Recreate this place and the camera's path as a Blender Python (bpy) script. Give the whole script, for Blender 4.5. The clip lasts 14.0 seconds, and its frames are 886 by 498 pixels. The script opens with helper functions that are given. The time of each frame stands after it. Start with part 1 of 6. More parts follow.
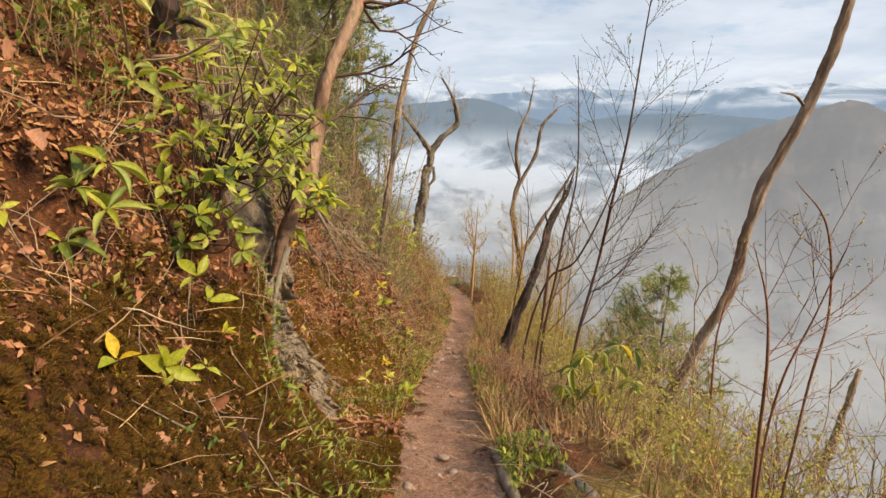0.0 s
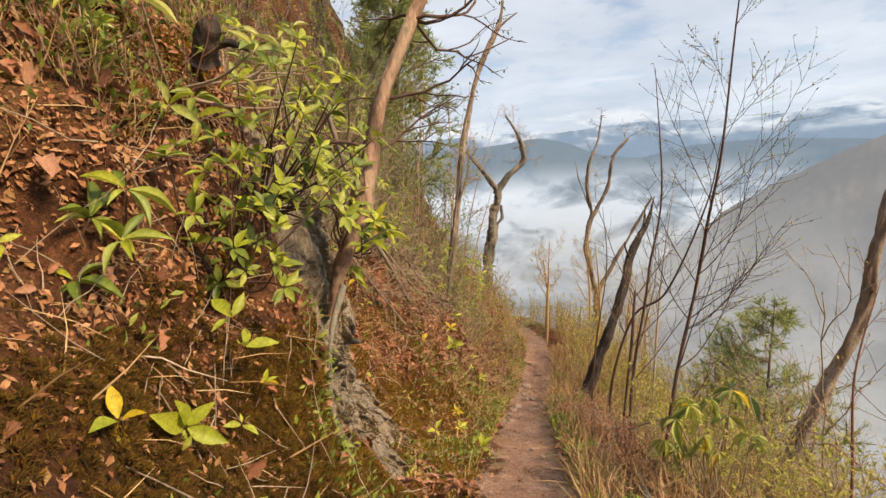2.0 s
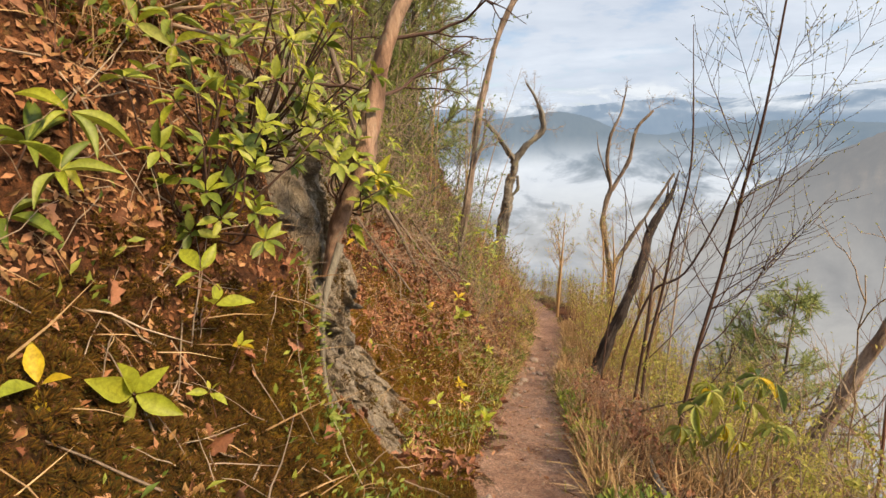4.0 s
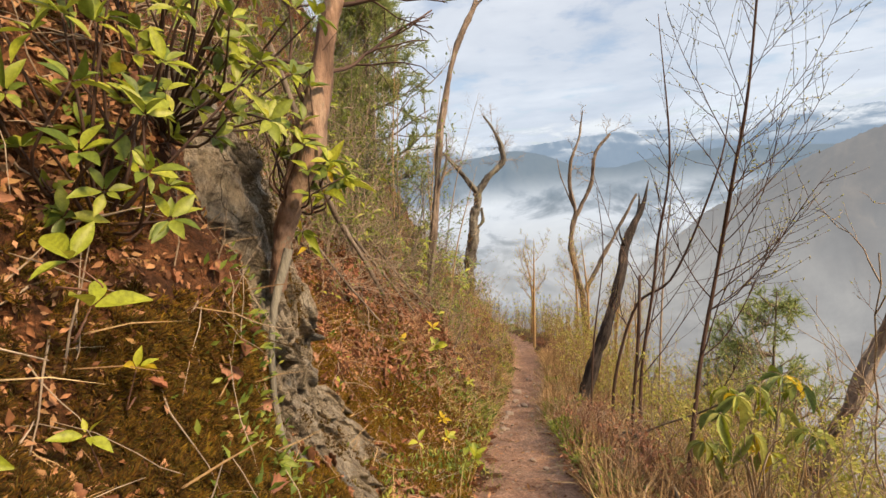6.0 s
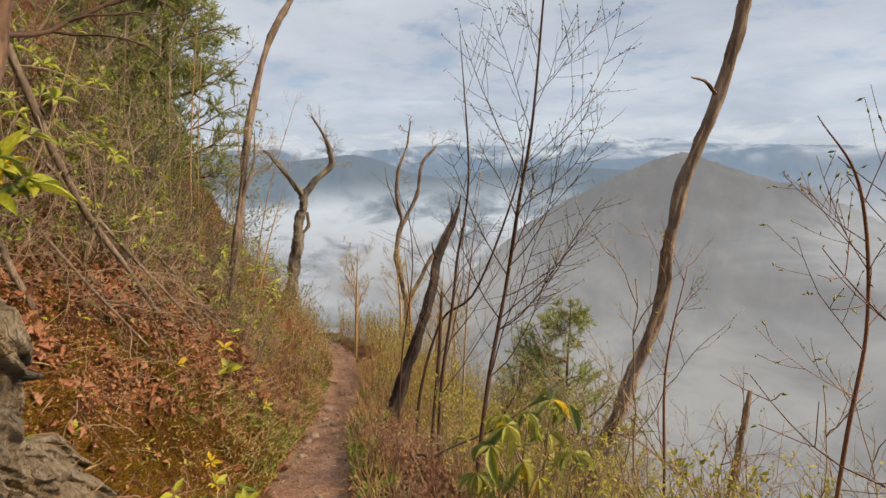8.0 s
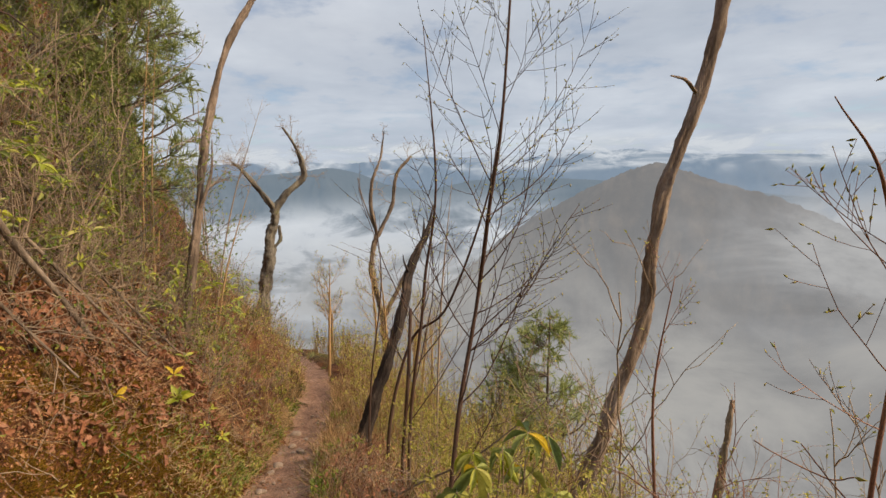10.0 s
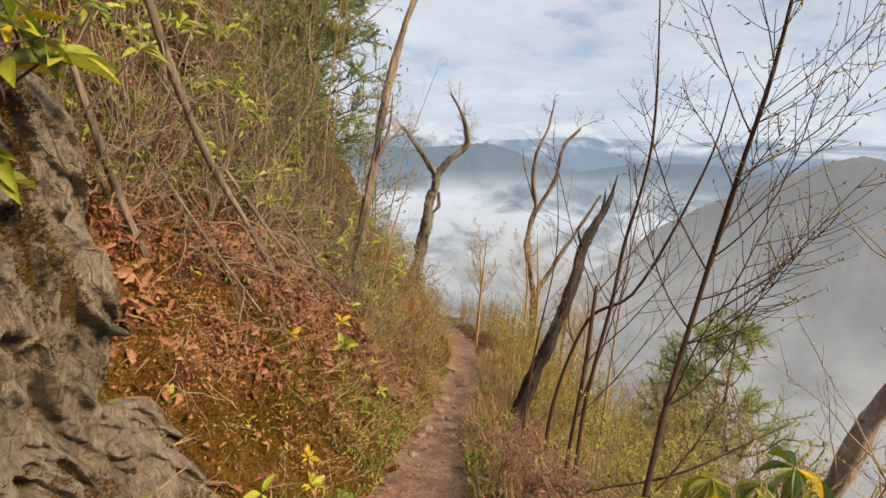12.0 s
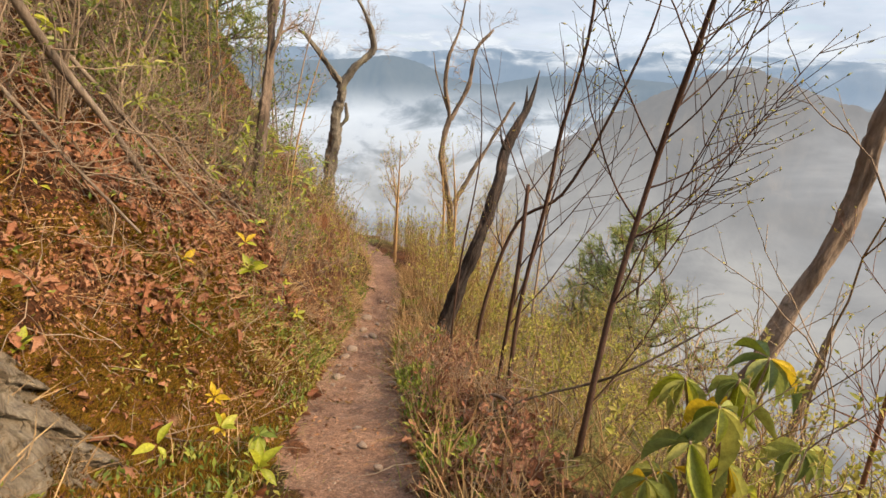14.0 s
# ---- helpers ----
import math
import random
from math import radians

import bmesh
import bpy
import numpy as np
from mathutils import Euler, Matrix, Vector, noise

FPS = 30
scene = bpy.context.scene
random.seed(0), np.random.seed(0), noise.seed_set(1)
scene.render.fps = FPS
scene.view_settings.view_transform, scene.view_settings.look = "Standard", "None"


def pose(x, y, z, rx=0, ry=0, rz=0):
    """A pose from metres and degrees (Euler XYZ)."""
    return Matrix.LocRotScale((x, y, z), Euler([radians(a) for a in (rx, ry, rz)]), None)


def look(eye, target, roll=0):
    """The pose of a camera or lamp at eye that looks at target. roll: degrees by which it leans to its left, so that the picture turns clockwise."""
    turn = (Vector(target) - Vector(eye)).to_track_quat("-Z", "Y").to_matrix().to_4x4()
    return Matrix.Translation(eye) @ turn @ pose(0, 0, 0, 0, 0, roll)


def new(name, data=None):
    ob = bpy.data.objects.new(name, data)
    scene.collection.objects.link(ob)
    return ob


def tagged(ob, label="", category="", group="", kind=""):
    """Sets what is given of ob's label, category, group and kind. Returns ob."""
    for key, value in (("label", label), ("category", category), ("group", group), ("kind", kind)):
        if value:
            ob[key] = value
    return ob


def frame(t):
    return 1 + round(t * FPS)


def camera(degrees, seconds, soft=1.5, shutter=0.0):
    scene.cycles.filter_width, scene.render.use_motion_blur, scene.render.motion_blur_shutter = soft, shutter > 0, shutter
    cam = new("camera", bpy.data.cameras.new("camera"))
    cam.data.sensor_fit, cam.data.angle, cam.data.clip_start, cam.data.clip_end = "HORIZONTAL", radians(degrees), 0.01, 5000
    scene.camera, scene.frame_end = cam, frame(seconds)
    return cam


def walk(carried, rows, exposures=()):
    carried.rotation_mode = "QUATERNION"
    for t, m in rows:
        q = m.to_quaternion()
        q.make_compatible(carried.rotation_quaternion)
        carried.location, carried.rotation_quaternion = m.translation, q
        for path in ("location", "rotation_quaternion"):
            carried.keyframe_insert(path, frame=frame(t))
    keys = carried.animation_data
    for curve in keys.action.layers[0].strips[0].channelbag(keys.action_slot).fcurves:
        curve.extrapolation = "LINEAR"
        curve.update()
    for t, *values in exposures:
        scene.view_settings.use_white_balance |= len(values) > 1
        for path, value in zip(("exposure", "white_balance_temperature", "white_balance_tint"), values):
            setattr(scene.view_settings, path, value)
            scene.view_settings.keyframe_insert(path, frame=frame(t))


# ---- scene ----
cam = camera(79.5, 14.0)
METRES, EYE, TILT, LEAN, TURN = 5.0, 1.4, -15.0, 0.0, 0.0
ROWS = [
    (0.0, 0.0, 0.0, 0.0, -0.0, 0.0, -0.0),
    (0.5, -0.0207, 0.0182, 0.0066, 0.21, -0.02, 1.07),
    (1.0, -0.0347, 0.0335, 0.0066, 0.56, 1.02, 2.14),
    (1.5, -0.028, 0.0791, -0.0143, 5.16, 2.65, 3.12),
    (2.0, -0.0017, 0.098, -0.012, 7.61, 4.68, 1.89),
    (4.5, -0.0025, 0.1878, -0.0175, 8.89, 1.19, -0.59),
    (5.0, -0.0436, 0.2048, -0.0096, 8.57, 4.97, 2.23),
    (5.5, -0.078, 0.2322, -0.0453, 9.6, 6.37, 4.0),
    (6.0, -0.0262, 0.2828, -0.0663, 5.62, 6.07, 3.77),
    (6.5, 0.0125, 0.2952, -0.0505, -5.4, 6.44, 6.1),
    (7.0, -0.006, 0.3139, -0.0391, -8.41, 6.43, 5.53),
    (7.5, 0.0248, 0.3378, -0.0401, -10.68, 5.36, 4.26),
    (10.0, 0.1052, 0.4358, -0.0337, -13.96, 6.46, 5.19),
    (10.5, 0.0612, 0.4929, -0.0432, -3.71, 9.67, 2.36),
    (11.0, 0.0631, 0.5307, -0.043, 2.86, 10.22, -0.86),
    (11.5, 0.0682, 0.5546, -0.043, 2.7, 7.66, -2.49),
    (12.0, 0.0442, 0.5702, -0.0462, 0.91, 4.49, -2.04),
    (12.5, 0.0334, 0.61, -0.0625, 2.68, 1.53, -1.78),
    (13.0, 0.0532, 0.6518, -0.0693, 3.26, -1.13, -1.12),
    (13.5, 0.0311, 0.6707, -0.0696, -1.51, -3.31, -0.79),
    (14.0, 0.0338, 0.6806, -0.0684, -8.36, -4.16, 0.82),
]
walk(cam, [(t, pose(0, 0, EYE, TILT, LEAN, TURN) @ pose(METRES * x, METRES * y, METRES * z, 90 + pitch, roll, yaw)) for t, x, y, z, yaw, pitch, roll in ROWS],
     exposures=[(0.0, 0.5), (5.5, 0.54), (6.5, 0.42), (7.5, 0.22), (10.0, 0.12), (10.5, 0.04), (11.0, 0.14), (12.0, 0.4), (14.0, 0.56)])

# ---- world and sun: thin overcast, morning light from behind and to the right ----
SUN_UP, SUN_ROUND = 38.0, 118.0   # degrees: height, and turn to the right of the way walked


def link(tree, a, b):
    tree.links.new(a, b)


def node(tree, kind, **values):
    n = tree.nodes.new(kind)
    for key, value in values.items():
        if isinstance(value, bpy.types.NodeSocket):
            tree.links.new(value, n.inputs[key.replace("_", " ")])
        else:
            n.inputs[key.replace("_", " ")].default_value = value
    return n


def maths(tree, op, a, b=None, clamp=False):
    n = tree.nodes.new("ShaderNodeMath")
    n.operation, n.use_clamp = op, clamp
    for k, v in enumerate((a, b)):
        if v is None:
            continue
        if isinstance(v, bpy.types.NodeSocket):
            tree.links.new(v, n.inputs[k])
        else:
            n.inputs[k].default_value = v
    return n.outputs[0]


def ramp(tree, fac, stops):
    n = tree.nodes.new("ShaderNodeValToRGB")
    tree.links.new(fac, n.inputs[0])
    while len(n.color_ramp.elements) < len(stops):
        n.color_ramp.elements.new(0.5)
    for e, (at, col) in zip(n.color_ramp.elements, stops):
        e.position = at
        e.color = (*col, 1) if len(col) == 3 else col
    return n.outputs[0]


def blend(tree, fac, a, b, how="MIX"):
    n = tree.nodes.new("ShaderNodeMix")
    n.data_type, n.blend_type = "RGBA", how
    for k, v in ((0, fac), (6, a), (7, b)):
        if isinstance(v, bpy.types.NodeSocket):
            tree.links.new(v, n.inputs[k])
        else:
            n.inputs[k].default_value = v if k == 0 else (*v, 1)
    return n.outputs[2]


world = bpy.data.worlds.new("sky")
scene.world = world
world.use_nodes = True
wt = world.node_tree
wt.nodes.clear()
sky = wt.nodes.new("ShaderNodeTexSky")
sky.sky_type, sky.sun_disc = "NISHITA", False
sky.sun_elevation, sky.sun_rotation = radians(SUN_UP), radians(SUN_ROUND)
sky.altitude, sky.dust_density = 1500, 1.5
coord = wt.nodes.new("ShaderNodeTexCoord").outputs["Generated"]
split = node(wt, "ShaderNodeSeparateXYZ", Vector=coord)
rise = maths(wt, "ADD", maths(wt, "MAXIMUM", split.outputs[2], 0.0), 0.16)
flat = wt.nodes.new("ShaderNodeCombineXYZ")
link(wt, maths(wt, "DIVIDE", split.outputs[0], rise), flat.inputs[0])
link(wt, maths(wt, "DIVIDE", split.outputs[1], rise), flat.inputs[1])
big = node(wt, "ShaderNodeTexNoise", Vector=flat.outputs[0], Scale=0.75, Detail=6.0, Roughness=0.55, Distortion=0.4)
small = node(wt, "ShaderNodeTexNoise", Vector=flat.outputs[0], Scale=2.6, Detail=7.0, Roughness=0.6)
cloud = ramp(wt, big.outputs[0], [(0.30, (0.50, 0.55, 0.63)), (0.5, (0.60, 0.64, 0.71)), (0.68, (0.74, 0.77, 0.82))])
cloud = blend(wt, 0.35, cloud, ramp(wt, small.outputs[0], [(0.3, (0.78, 0.8, 0.84)), (0.7, (1.15, 1.15, 1.13))]), "MULTIPLY")
cloud = blend(wt, 1.0, cloud, ramp(wt, split.outputs[2], [(0.0, (0.92, 0.96, 1.0)), (0.25, (1.0, 1.0, 1.0)), (0.6, (1.35, 1.35, 1.35)), (1.0, (1.6, 1.6, 1.6))]), "MULTIPLY")
cover = ramp(wt, small.outputs[0], [(0.30, (0.45, 0.45, 0.45)), (0.47, (0.98, 0.98, 0.98))])
blue = blend(wt, 1.0, sky.outputs[0], (0.12, 0.12, 0.12), "MULTIPLY")
shown = blend(wt, cover, blue, cloud)
back = node(wt, "ShaderNodeBackground", Color=shown, Strength=0.85)
link(wt, back.outputs[0], wt.nodes.new("ShaderNodeOutputWorld").inputs[0])

sun = new("sun", bpy.data.lights.new("sun", "SUN"))
sun.data.energy, sun.data.angle, sun.data.color = 5.0, radians(11), (1.0, 0.735, 0.45)
sun.matrix_basis = look((0, 0, 60), (-60 * math.sin(radians(SUN_ROUND)) / math.tan(radians(SUN_UP)),
                                    -60 * math.cos(radians(SUN_ROUND)) / math.tan(radians(SUN_UP)), 0))


# ---- materials ----
def material(name, colours, scale=4.0, fine=40.0, rough=0.85, bump=0.4, island=0.0, objects=0.0, through_light=0.0, spec=0.3, stretch=(1, 1, 1), spots=None):
    """Two scales of noise over the given colours; island and objects: how far each piece differs; through_light: share that shines through (leaves)."""
    m = bpy.data.materials.new(name)
    m.use_nodes = True
    t = m.node_tree
    t.nodes.clear()
    geo = t.nodes.new("ShaderNodeNewGeometry")
    place = node(t, "ShaderNodeMapping", Vector=geo.outputs["Position"], Scale=stretch).outputs[0]
    n1 = node(t, "ShaderNodeTexNoise", Vector=place, Scale=scale, Detail=5.0, Roughness=0.62)
    n2 = node(t, "ShaderNodeTexNoise", Vector=place, Scale=fine, Detail=4.0, Roughness=0.7)
    f = n1.outputs[0]
    if island:
        f = maths(t, "ADD", maths(t, "MULTIPLY", f, 1 - island), maths(t, "MULTIPLY", geo.outputs["Random Per Island"], island))
    if objects:
        r = t.nodes.new("ShaderNodeObjectInfo").outputs["Random"]
        f = maths(t, "ADD", maths(t, "MULTIPLY", f, 1 - objects), maths(t, "MULTIPLY", r, objects))
    lo, hi = (0.08, 0.92) if island or objects else (0.3, 0.7)
    n = len(colours)
    col = ramp(t, f, [(lo + (hi - lo) * k / max(1, n - 1), c) for k, c in enumerate(colours)])
    col = blend(t, 0.8, col, ramp(t, n2.outputs[0], [(0.3, (0.55, 0.55, 0.55)), (0.7, (1.3, 1.3, 1.3))]), "MULTIPLY")
    if spots:
        n3 = node(t, "ShaderNodeTexNoise", Vector=geo.outputs["Position"], Scale=spots[1], Detail=6.0, Roughness=0.7)
        col = blend(t, ramp(t, n3.outputs[0], [(spots[2], (0, 0, 0)), (spots[2] + 0.08, (1, 1, 1))]), col, spots[0])
    shader = node(t, "ShaderNodeBsdfPrincipled", Base_Color=col, Roughness=rough, Specular_IOR_Level=spec)
    if bump:
        b = node(t, "ShaderNodeBump", Strength=bump, Distance=0.02, Height=maths(t, "ADD", n2.outputs[0], n1.outputs[0]))
        link(t, b.outputs[0], shader.inputs["Normal"])
    out = shader.outputs[0]
    if through_light:
        tr = node(t, "ShaderNodeBsdfTranslucent", Color=col)
        mix = node(t, "ShaderNodeMixShader", Fac=through_light)
        link(t, out, mix.inputs[1])
        link(t, tr.outputs[0], mix.inputs[2])
        out = mix.outputs[0]
    link(t, out, t.nodes.new("ShaderNodeOutputMaterial").inputs[0])
    return m


def ground_material():
    m = bpy.data.materials.new("hillside")
    m.use_nodes = True
    t = m.node_tree
    t.nodes.clear()
    pos = t.nodes.new("ShaderNodeNewGeometry").outputs["Position"]

    def attr(name):
        a = t.nodes.new("ShaderNodeAttribute")
        a.attribute_name = name
        return a.outputs["Fac"]
    n1 = node(t, "ShaderNodeTexNoise", Vector=pos, Scale=2.2, Detail=7.0, Roughness=0.65).outputs[0]
    n2 = node(t, "ShaderNodeTexNoise", Vector=pos, Scale=26.0, Detail=6.0, Roughness=0.7).outputs[0]
    n3 = node(t, "ShaderNodeTexVoronoi", Vector=pos, Scale=40.0).outputs["Distance"]
    litter = ramp(t, n1, [(0.3, (0.04, 0.018, 0.009)), (0.5, (0.12, 0.052, 0.024)), (0.7, (0.24, 0.11, 0.052))])
    litter = blend(t, 0.6, litter, ramp(t, n3, [(0.0, (1.5, 1.3, 1.1)), (0.6, (0.5, 0.5, 0.5))]), "MULTIPLY")
    moss = ramp(t, n2, [(0.3, (0.014, 0.01, 0.003)), (0.5, (0.045, 0.03, 0.006)), (0.7, (0.11, 0.066, 0.011))])
    path = ramp(t, n1, [(0.3, (0.18, 0.103, 0.072)), (0.5, (0.285, 0.172, 0.122)), (0.7, (0.38, 0.253, 0.19))])
    path = blend(t, 0.7, path, ramp(t, n2, [(0.3, (0.62, 0.6, 0.58)), (0.7, (1.2, 1.2, 1.2))]), "MULTIPLY")
    rough_edge = maths(t, "MULTIPLY", maths(t, "SUBTRACT", n2, 0.5), 1.1)
    col = blend(t, ramp(t, maths(t, "ADD", attr("moss"), rough_edge), [(0.4, (0, 0, 0)), (0.62, (1, 1, 1))]), litter, moss)
    col = blend(t, ramp(t, maths(t, "ADD", attr("green"), rough_edge), [(0.35, (0, 0, 0)), (0.9, (1, 1, 1))]), col,
                ramp(t, n2, [(0.3, (0.07, 0.075, 0.02)), (0.7, (0.24, 0.22, 0.07))]))
    on_path = ramp(t, maths(t, "ADD", attr("trail"), rough_edge), [(0.4, (0, 0, 0)), (0.6, (1, 1, 1))])
    col = blend(t, on_path, col, path)
    col = blend(t, 0.75, col, ramp(t, n2, [(0.3, (0.6, 0.6, 0.6)), (0.7, (1.3, 1.3, 1.3))]), "MULTIPLY")
    n4 = node(t, "ShaderNodeTexNoise", Vector=pos, Scale=120.0, Detail=5.0, Roughness=0.75).outputs[0]
    col = blend(t, 0.9, col, ramp(t, n4, [(0.35, (0.3, 0.3, 0.3)), (0.5, (1, 1, 1)), (0.68, (1.7, 1.6, 1.4))]), "MULTIPLY")
    b = node(t, "ShaderNodeBump", Strength=0.9, Distance=0.03, Height=maths(t, "ADD", maths(t, "ADD", n2, n1), maths(t, "MULTIPLY", n4, 0.4)))
    sh = node(t, "ShaderNodeBsdfPrincipled", Base_Color=col, Roughness=0.92, Specular_IOR_Level=0.2, Normal=b.outputs[0])
    link(t, sh.outputs[0], t.nodes.new("ShaderNodeOutputMaterial").inputs[0])
    return m


def rock_material():
    """Weathered schist: steep streaks of tan, grey and near-black, with moss-brown stain and lichen."""
    m = bpy.data.materials.new("schist")
    m.use_nodes = True
    t = m.node_tree
    t.nodes.clear()
    pos = t.nodes.new("ShaderNodeNewGeometry").outputs["Position"]
    turned = node(t, "ShaderNodeMapping", Vector=pos, Rotation=(0.75, 0.35, 0.0)).outputs[0]
    long_ = node(t, "ShaderNodeMapping", Vector=turned, Scale=(1, 1.3, 0.3)).outputs[0]
    streak = node(t, "ShaderNodeTexNoise", Vector=long_, Scale=6.0, Detail=10.0, Roughness=0.8, Distortion=0.2).outputs[0]
    patch = node(t, "ShaderNodeTexNoise", Vector=pos, Scale=1.9, Detail=6.0, Roughness=0.6).outputs[0]
    grain = node(t, "ShaderNodeTexNoise", Vector=long_, Scale=40.0, Detail=6.0, Roughness=0.75).outputs[0]
    crack = node(t, "ShaderNodeTexVoronoi", Vector=node(t, "ShaderNodeMapping", Vector=turned, Scale=(1, 1, 0.35)).outputs[0], Scale=6.0)
    crack.feature = "DISTANCE_TO_EDGE"
    tan = ramp(t, streak, [(0.3, (0.07, 0.055, 0.041)), (0.4, (0.22, 0.172, 0.12)), (0.5, (0.36, 0.298, 0.215)), (0.66, (0.5, 0.435, 0.345))])
    grey = ramp(t, streak, [(0.32, (0.035, 0.035, 0.036)), (0.5, (0.15, 0.145, 0.135)), (0.7, (0.33, 0.31, 0.28))])
    col = blend(t, ramp(t, patch, [(0.56, (0, 0, 0)), (0.66, (1, 1, 1))]), tan, grey)
    lines = ramp(t, crack.outputs["Distance"], [(0.0, (0.3, 0.27, 0.25)), (0.03, (1, 1, 1))])
    col = blend(t, 0.4, col, lines, "MULTIPLY")
    col = blend(t, 0.9, col, ramp(t, grain, [(0.3, (0.4, 0.4, 0.4)), (0.5, (0.95, 0.95, 0.95)), (0.7, (1.35, 1.35, 1.35))]), "MULTIPLY")
    spots = node(t, "ShaderNodeTexNoise", Vector=pos, Scale=5.0, Detail=9.0, Roughness=0.8).outputs[0]
    col = blend(t, ramp(t, spots, [(0.56, (0, 0, 0)), (0.64, (1, 1, 1))]), col, (0.12, 0.085, 0.035))
    specks = node(t, "ShaderNodeTexNoise", Vector=pos, Scale=16.0, Detail=8.0, Roughness=0.8, Distortion=0.6).outputs[0]
    col = blend(t, ramp(t, specks, [(0.61, (0, 0, 0)), (0.68, (1, 1, 1))]), col, (0.05, 0.042, 0.034))
    height = maths(t, "ADD", maths(t, "ADD", streak, maths(t, "MULTIPLY", grain, 0.5)), maths(t, "MULTIPLY", lines, 0.3))
    b = node(t, "ShaderNodeBump", Strength=1.0, Distance=0.09, Height=height)
    sh = node(t, "ShaderNodeBsdfPrincipled", Base_Color=col, Roughness=0.72, Specular_IOR_Level=0.4, Normal=b.outputs[0])
    link(t, sh.outputs[0], t.nodes.new("ShaderNodeOutputMaterial").inputs[0])
    return m


